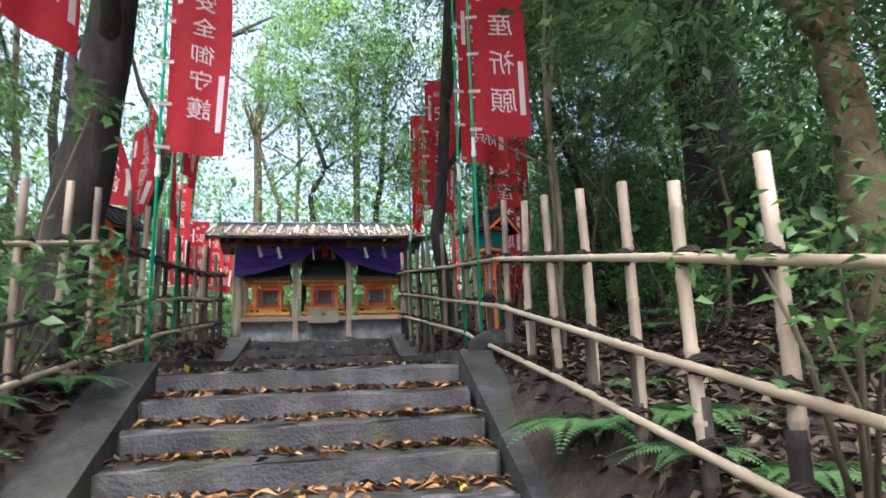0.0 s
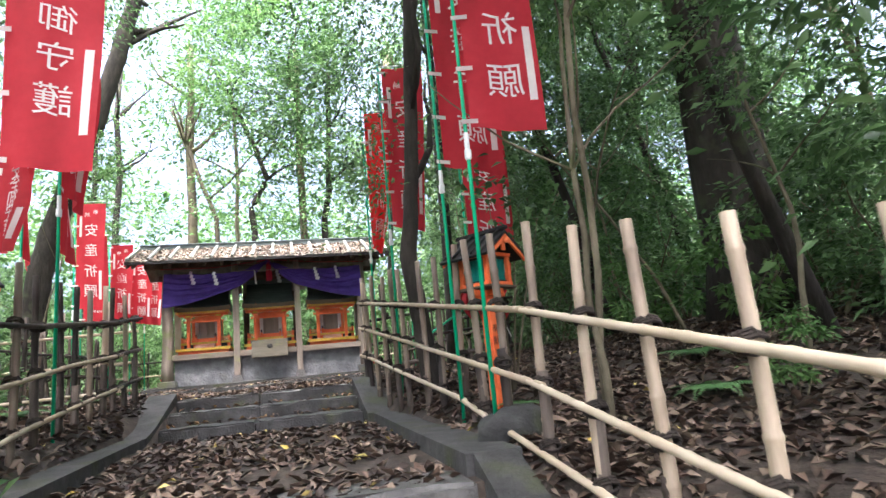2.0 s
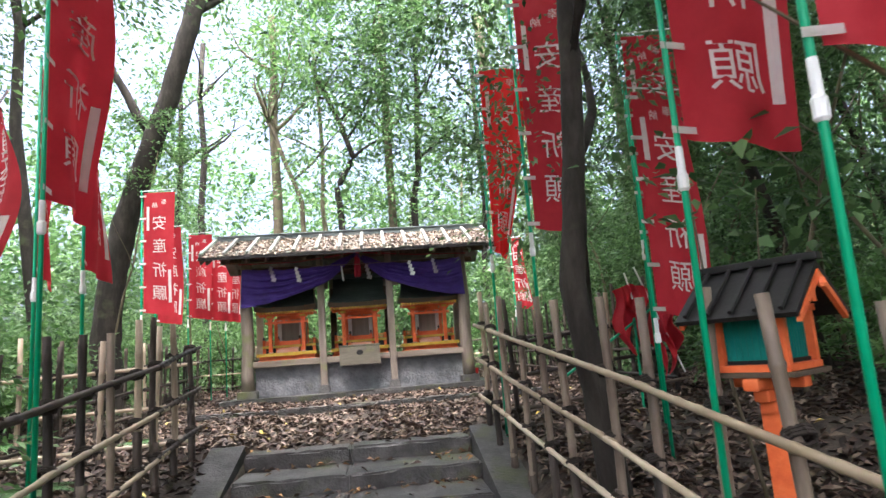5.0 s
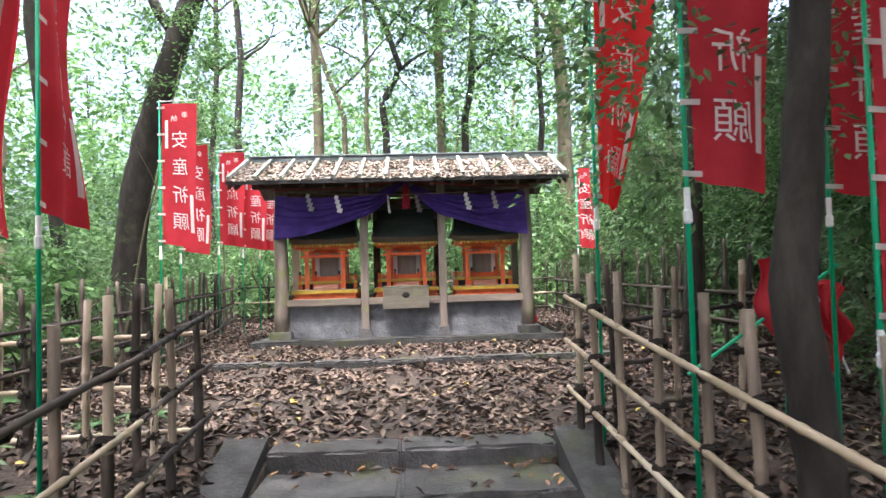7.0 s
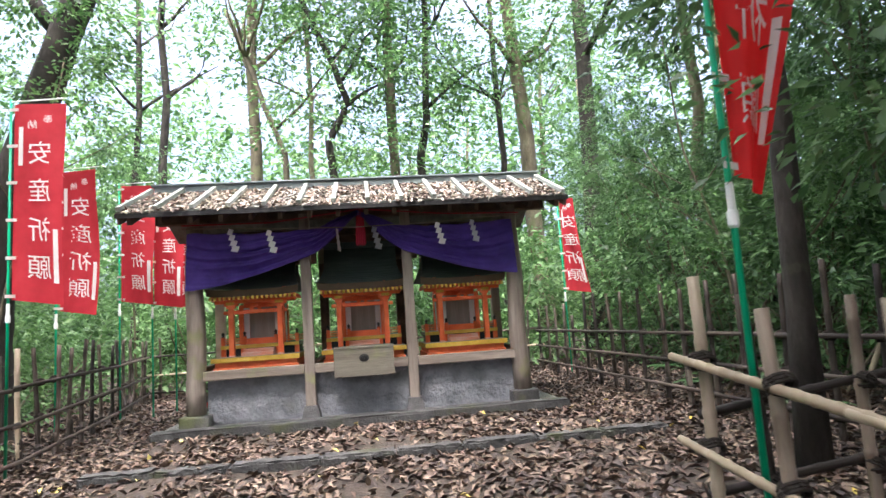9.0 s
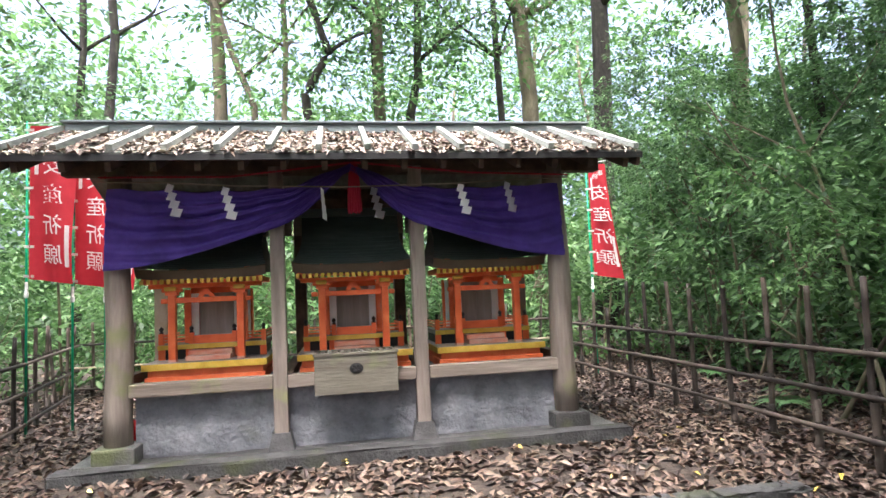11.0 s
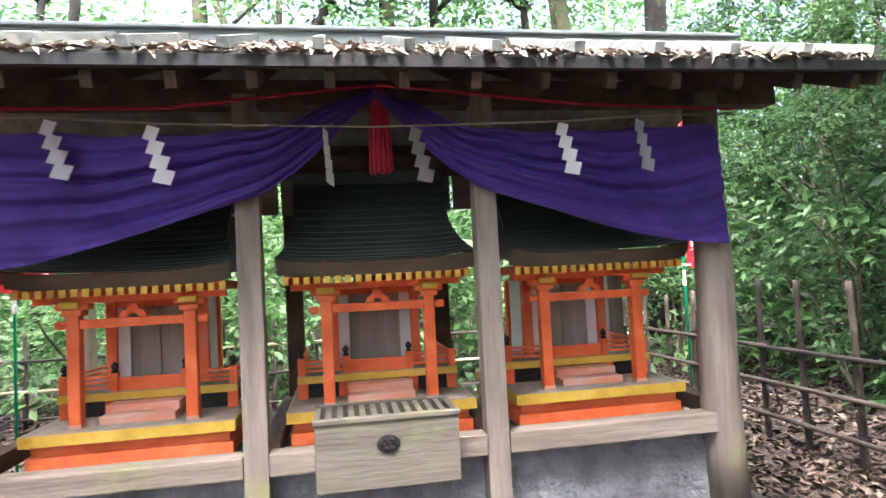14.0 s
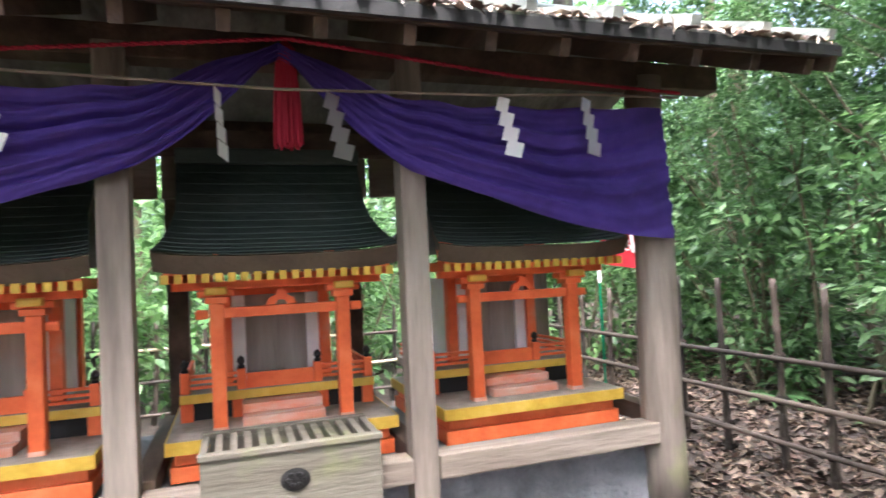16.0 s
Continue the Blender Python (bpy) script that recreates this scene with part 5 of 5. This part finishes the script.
# ---- shrubs, saplings and ferns ----
SHRUBS = [crown_mesh("foliage", 21, 34, 50, 0.85, 0.8, 0.085, LEAFDARK), crown_mesh("foliage", 22, 34, 50, 0.95, 0.75, 0.085, LEAF), crown_mesh("foliage", 23, 22, 30, 0.6, 0.45, 0.11, LEAFBRIGHT)]


def shrub(x, y, s, kind, seed, z=None):
    q = random.Random(seed)
    g = gz(x, y) if z is None else z
    t = thing("shrub", (x, y, g), "evergreen woodland shrub with glossy green leaves", "shrub", "shrubs of the wood")
    for k in range(4):
        a = q.uniform(0, 6.28)
        path = branch_path((0, 0, -0.05), (0.5 * math.cos(a), 0.5 * math.sin(a), 1), 1.1 * s, 5, 0.22, q)
        part("stem", tube(path, [0.016 * s * (1 - 0.14 * j) for j in range(6)], 5), BARKGREY, t)
    ob = link("foliage", SHRUBS[kind], t)
    ob.matrix_basis = Matrix.LocRotScale((0, 0, 0.72 * s), Euler((0, 0, q.uniform(0, 6.28))), (s, s, s))
    return t


q = random.Random(5)
count = 0
for k in range(900):
    if count > 150:
        break
    a, r = q.uniform(0, 2 * math.pi), q.uniform(3, 26)
    x, y = r * math.cos(a), 9 + r * math.sin(a)
    if -4.9 < x < 3.7 and 8.8 < y < 19.4 or -2.5 < x < 2.6 and y < 19:
        continue
    if 1.2 < x < 4.4 and y < 9 and q.random() < 0.75:
        continue
    count += 1
    shrub(x, y, q.uniform(0.8, 1.7) if abs(x) > 3.4 else q.uniform(0.4, 0.8), 0 if x > 0 and q.random() < 0.6 else q.choice((0, 1, 1, 2)), k)


def sapling(x, y, h, seed, lean=0.3):
    q = random.Random(seed)
    t = thing("sapling", (x, y, gz(x, y)), "thin pale bare-stemmed sapling in the undergrowth", "sapling", "saplings of the wood")
    a = q.uniform(0, 6.28)
    path = branch_path((0, 0, -0.1), (lean * math.cos(a), lean * math.sin(a), 1), h, 9, 0.16, q, 0.1)
    part("stem", tube(path, [0.024 * (1 - 0.07 * j) for j in range(10)], 6), BARKGREY, t, smooth=True)
    for k in range(3):
        i = q.randint(4, 8)
        a = q.uniform(0, 6.28)
        sub = branch_path(path[i], (math.cos(a), math.sin(a), 0.8), h * 0.3, 5, 0.25, q)
        part("twig", tube(sub, [0.011 * (1 - 0.15 * j) for j in range(6)], 5), BARKGREY, t)
    ob = link("foliage", q.choice(SHRUBS[:2]), t)
    s = q.uniform(0.7, 1.1)
    ob.matrix_basis = Matrix.LocRotScale(path[-1], Euler((0, 0, q.uniform(0, 6.28))), (s, s, s))
    return t


for k in range(46):
    x, y = (q.uniform(1.9, 9), q.uniform(2, 20)) if k % 3 else (q.uniform(-9, -3.9), q.uniform(4, 20))
    if 1.2 < x < 3.7 and y > 9:
        x += 2.6
    sapling(x, y, q.uniform(2.4, 5.0), k, q.uniform(0.1, 0.6))


for k, (x, y, h, lean) in enumerate([(1.78, 4.75, 4.2, 0.05), (1.72, 4.6, 3.6, 0.08), (3.4, 8.2, 4.0, 0.2), (3.3, 11.2, 4.2, 0.2), (3.7, 13.0, 4.6, 0.3)]):
    sapling(x, y, h, 300 + k, lean)
for k, (x, y, sc, kind) in enumerate([(2.7, 4.3, 0.42, 2), (4.1, 6.3, 0.9, 2), (5.0, 6.1, 1.1, 0), (3.8, 7.6, 0.8, 2), (5.9, 7.0, 1.3, 0), (2.6, 2.6, 0.5, 0), (3.2, 2.2, 0.8, 0), (3.6, 9.2, 1.0, 0), (4.4, 10.5, 1.2, 0), (4.2, 12.4, 1.1, 0), (4.5, 14.4, 1.2, 0), (4.6, 16.6, 1.3, 0), (-5.2, 11, 1.1, 0), (-5.0, 13.4, 1.0, 0), (-3.2, 7.6, 0.9, 1), (-3.4, 5.6, 1.1, 0), (-3.0, 3.6, 1.1, 0), (-1.5, 20.5, 1.2, 1), (1.5, 20.8, 1.3, 2), (3.6, 20.4, 1.3, 1), (-4, 20.6, 1.3, 1), (-6, 19, 1.4, 1), (0.2, 21.5, 1.5, 1), (-2.8, 22, 1.6, 2), (-2.2, 19.6, 1.9, 1), (-0.6, 19.9, 2.0, 1), (0.9, 19.6, 1.9, 0), (2.3, 19.8, 2.0, 1), (4.2, 19.2, 1.9, 1), (-3.6, 19.8, 1.9, 1), (5.4, 17.6, 2.0, 0), (5.2, 13.4, 1.8, 0), (5.0, 15.4, 1.8, 0)]):
    shrub(x, y, sc, kind, 700 + k)


q = random.Random(61)
for k in range(34):
    sapling(q.uniform(3.5, 7.5), q.uniform(10.5, 19.5), q.uniform(1.8, 4.6), 500 + k, q.uniform(0.1, 0.6))


def leafy_spray(name, base, points, seed, leaf, mat, per=34, spread=0.16, label="low evergreen branch with broad glossy leaves reaching over the fence"):
    """A bush whose few branches end in sprays of broad leaves."""
    q = random.Random(seed)
    r = np.random.default_rng(seed)
    t = thing(name, base, label, "bush")
    b = Vector(base)
    for p in points:
        e = Vector(p) - b
        mid = e * 0.5 + Vector((q.uniform(-0.08, 0.08), q.uniform(-0.08, 0.08), 0.1))
        part("branch", tube([(0, 0, -0.05), mid, e], [0.011, 0.008, 0.003], 6), BARKGREY, t, smooth=True)
        c = np.array(e) + r.normal(0, spread, (per, 3)) * np.array([1, 1, 0.6])
        al = r.normal(0, 1, (per, 3)) * np.array([1, 1, 0.35]) + np.array([0, 0, -0.25])
        nm = np.array([0, 0, 1]) + r.normal(0, 0.35, (per, 3))
        me = leaf_mesh("leaves", c, al, nm, r.uniform(0.7, 1.2, per) * leaf, r.uniform(0.8, 1.2, per) * leaf * 0.5, mat, 0.14)
        link("leaves", me, t)
    return t


leafy_spray("bush", (-1.75, 3.7, gz(-1.75, 3.7)), [(-1.45, 3.75, 2.4), (-1.35, 3.85, 2.1), (-1.6, 3.5, 2.3), (-1.5, 4.0, 2.25), (-1.55, 4.0, 3.4), (-1.45, 3.4, 2.0), (-1.4, 4.1, 1.95), (-1.65, 3.2, 2.2)], 3, 0.115, LEAFDARK, per=44)
leafy_spray("bush", (1.35, 1.5, gz(1.35, 1.5)), [(1.12, 1.5, 2.0), (1.15, 1.25, 1.95), (1.25, 1.15, 2.05), (1.3, 1.3, 1.75), (1.4, 1.2, 1.9), (1.05, 1.2, 1.75)], 4, 0.06, LEAF, per=44, spread=0.1)
leafy_spray("bush", (1.75, 6.2, gz(1.75, 6.2)), [(1.5, 5.6, 3.5), (1.8, 5.9, 3.3), (2.1, 6.1, 3.4), (1.6, 6.3, 3.7)], 5, 0.1, LEAFDARK, per=40, spread=0.22, label="young evergreen with dark leaves behind the lantern")
rock = bmesh.new()
bmesh.ops.create_icosphere(rock, subdivisions=3, radius=1.0)
for v in rock.verts:
    v.co = Vector((v.co.x * 0.24, v.co.y * 0.17, v.co.z * 0.13)) * (1 + 0.22 * noise.noise(v.co * 1.6) + 0.05 * noise.noise(v.co * 6))
boulder = tagged(part("boulder", rock, KERB, smooth=True), "rounded mossy stone beside the landing kerb", "stone")
boulder.matrix_basis = pose(1.22, 4.75, gz(1.22, 4.75) + 0.03, 0, 0, 25)
for x, y in ((-2.36, 14.85), (1.68, 14.75)):
    bucket = thing("fire_bucket", (x, y, 2.35), "small red metal fire bucket beside the plinth", "bucket", "red buckets by the shrine")
    part("pail", lathe([(0.07, 0.0), (0.075, 0.01), (0.1, 0.2), (0.105, 0.205), (0.095, 0.2), (0.07, 0.02)], 14), FLAGNEW, bucket, smooth=True)
    part("handle", tube([(-0.1, 0, 0.2), (-0.08, 0, 0.27), (0, 0, 0.3), (0.08, 0, 0.27), (0.1, 0, 0.2)], [0.004] * 5, 5), IRON, bucket)


def fern_mesh(seed):
    r = np.random.default_rng(seed)
    cs, als, nms, ls, ws = [], [], [], [], []
    for f in range(9):
        a = f * 0.7 + r.uniform(-0.2, 0.2)
        L = r.uniform(0.34, 0.5)
        d = np.array([math.cos(a), math.sin(a), 0])
        s = np.array([-math.sin(a), math.cos(a), 0])
        for j in range(22):
            t = (j + 1) / 23
            p = d * L * t + np.array([0, 0, 0.08 + 0.5 * L * t - 0.62 * L * t * t])
            w = 0.13 * math.sin(math.pi * min(1, 0.15 + 0.85 * t)) ** 0.8 * (1.05 - t * 0.7)
            for sg in (-1, 1):
                al = s * sg + d * 0.45 + np.array([0, 0, -0.2])
                cs.append(p + al / np.linalg.norm(al) * w / 2)
                als.append(al)
                nms.append(np.array([0, 0, 1.0]) + d * 0.3)
                ls.append(w)
                ws.append(0.02)
    return leaf_mesh("fronds", np.array(cs), np.array(als), np.array(nms), np.array(ls), np.array(ws), FERN, 0.08)


FERNS = [fern_mesh(1), fern_mesh(2), fern_mesh(3)]
for k, (x, y, s) in enumerate([(1.1, 2.75, 1.15), (1.42, 2.45, 1.0), (1.25, 2.1, 0.7), (1.5, 1.85, 0.7), (1.6, 3.2, 0.6), (-1.7, 3.2, 0.9), (-1.5, 3.8, 0.9), (-1.62, 2.4, 1.2), (-1.8, 4.6, 0.7), (-1.9, 5.4, 0.6), (-2.2, 6.4, 0.7), (-2.4, 8.0, 0.8), (1.5, 5.4, 0.5), (2.4, 4.6, 0.8), (3.0, 5.6, 0.9), (3.6, 12.0, 0.9), (3.7, 14.2, 0.8), (4.2, 16.0, 0.9), (-4.1, 10.6, 0.9), (-4.3, 14.0, 0.8), (-2.4, 9.9, 0.6), (-2.7, 9.7, 0.5)]):
    t = thing("fern", (x, y, gz(x, y)), "green fern with arching feathery fronds on the bank", "fern", "ferns beside the path")
    ob = link("fronds", FERNS[k % 3], t)
    ob.matrix_basis = Matrix.LocRotScale((0, 0, 0), Euler((0, 0, k * 1.9)), (s, s, s))
    part("crown_root", lathe([(0.03 * s, -0.03), (0.035 * s, 0.03), (0.01, 0.08 * s)], 7), BARK, t)


# ---- fallen leaves ----
def litter(name, x0, x1, y0, y1, n, mat, zf, size, label, seed, keep=None):
    r = np.random.default_rng(seed)
    x, y = r.uniform(x0, x1, n), r.uniform(y0, y1, n)
    if keep is not None:
        ok = keep(x, y, r)
        x, y = x[ok], y[ok]
        n = len(x)
    z = zf(x, y) + r.uniform(0.006, 0.03, n)
    al = np.stack([r.normal(0, 1, n), r.normal(0, 1, n), r.normal(0, 0.22, n)], 1)
    nm = np.stack([r.normal(0, 0.35, n), r.normal(0, 0.35, n), np.ones(n)], 1)
    me = leaf_mesh(name, np.stack([x, y, z], 1), al, nm, size * r.uniform(0.6, 1.3, n), size * 0.4 * r.uniform(0.7, 1.3, n), mat, 0.22)
    return tagged(link(name, me), label, "leaves", kind="stuff")


def patchy(x, y, r):
    p = np.array([noise.noise(Vector((a * 1.3, b * 1.3, 0.0))) for a, b in zip(x, y)])
    return r.uniform(0, 1, len(x)) < np.clip(0.75 + p * 1.1, 0.12, 1)


def off_path(x, y, r):
    return ((x < -1.43) | (x > 1.06) | (y > 9.2)) & ~((x > -2.6) & (x < 2.0) & (y > 13.85)) & patchy(x, y, r)


litter("leaf_litter", -5, 6.5, -0.5, 20, 46000, LITTER, soil_z, 0.11, "brown dead leaves covering the forest floor", 31, off_path)
litter("leaf_litter", -16, 18, -6, 30, 22000, LITTER, soil_z, 0.17, "brown dead leaves under the trees", 32, lambda x, y, r: (x < -5) | (x > 6.5) | (y > 20))
litter("leaf_litter", 1.06, 5.0, 0.0, 9.6, 17000, LITTER, soil_z, 0.1, "brown dead leaves thick on the bank", 41, patchy)
litter("leaf_litter", -4.5, -1.43, 0.0, 9.4, 9000, LITTER, soil_z, 0.1, "brown dead leaves beside the fence", 42, patchy)
litter("leaf_litter", -3.5, 2.9, 9.1, 13.85, 9000, LITTER, soil_z, 0.1, "brown dead leaves covering the terrace", 44, patchy)
litter("leaf_litter", 1.95, 6.5, 9.2, 19.5, 20000, LITTER, soil_z, 0.085, "brown dead leaves thick along the terrace fence", 45)
litter("leaf_litter", -6.0, -2.5, 9.2, 19.5, 9000, LITTER, soil_z, 0.085, "brown dead leaves along the banner fence", 46)
litter("landing_leaves", -1.2, 0.79, 4.2, 7.9, 2600, LITTER, soil_z, 0.1, "damp dead leaves on the landing", 33, patchy)


def step_top(x, y):
    k = np.ceil((4.12 - y) / 0.315)
    return 1.73 - 0.146 * np.clip(k, 0, LOWER - 1) + 0.004


def at_risers(x, y, r):
    f = ((4.12 - y) / 0.315) % 1.0
    return r.uniform(0, 1, len(x)) < np.where(f < 0.4, 0.8, 0.09) * (0.45 + 0.55 * (np.abs(x + 0.1) > 0.45))


litter("step_leaves", -1.1, 0.8, 0.2, 4.1, 11000, STEPLEAF, step_top, 0.09, "dead leaves gathered at the back of the steps", 34, at_risers)


def upper_top(x, y):
    return np.where(y < 8.42, 1.897, np.where(y < 8.92, 2.027, 2.157)) + 0.004


litter("step_leaves", -1.2, 0.73, 7.95, 9.2, 420, STEPLEAF, upper_top, 0.08, "dead leaves gathered on the upper steps", 35, lambda x, y, r: r.uniform(0, 1, len(x)) < np.where(((y > 8.3) & (y < 8.42)) | ((y > 8.8) & (y < 8.92)), 1.0, 0.12))
litter("yellow_leaves", -3, 3, 1.5, 14, 150, YELLOWLEAF, lambda x, y: soil_z(x, y) + 0.012, 0.085, "scattered fallen yellow leaves", 36, lambda x, y, r: (x < -1.5) | (x > 1.1) | (y > 4.2))
litter("yellow_leaves", -1.05, 0.75, 1.5, 4.1, 20, YELLOWLEAF, lambda x, y: step_top(x, y) + 0.006, 0.1, "fallen yellow leaves on the steps", 43)
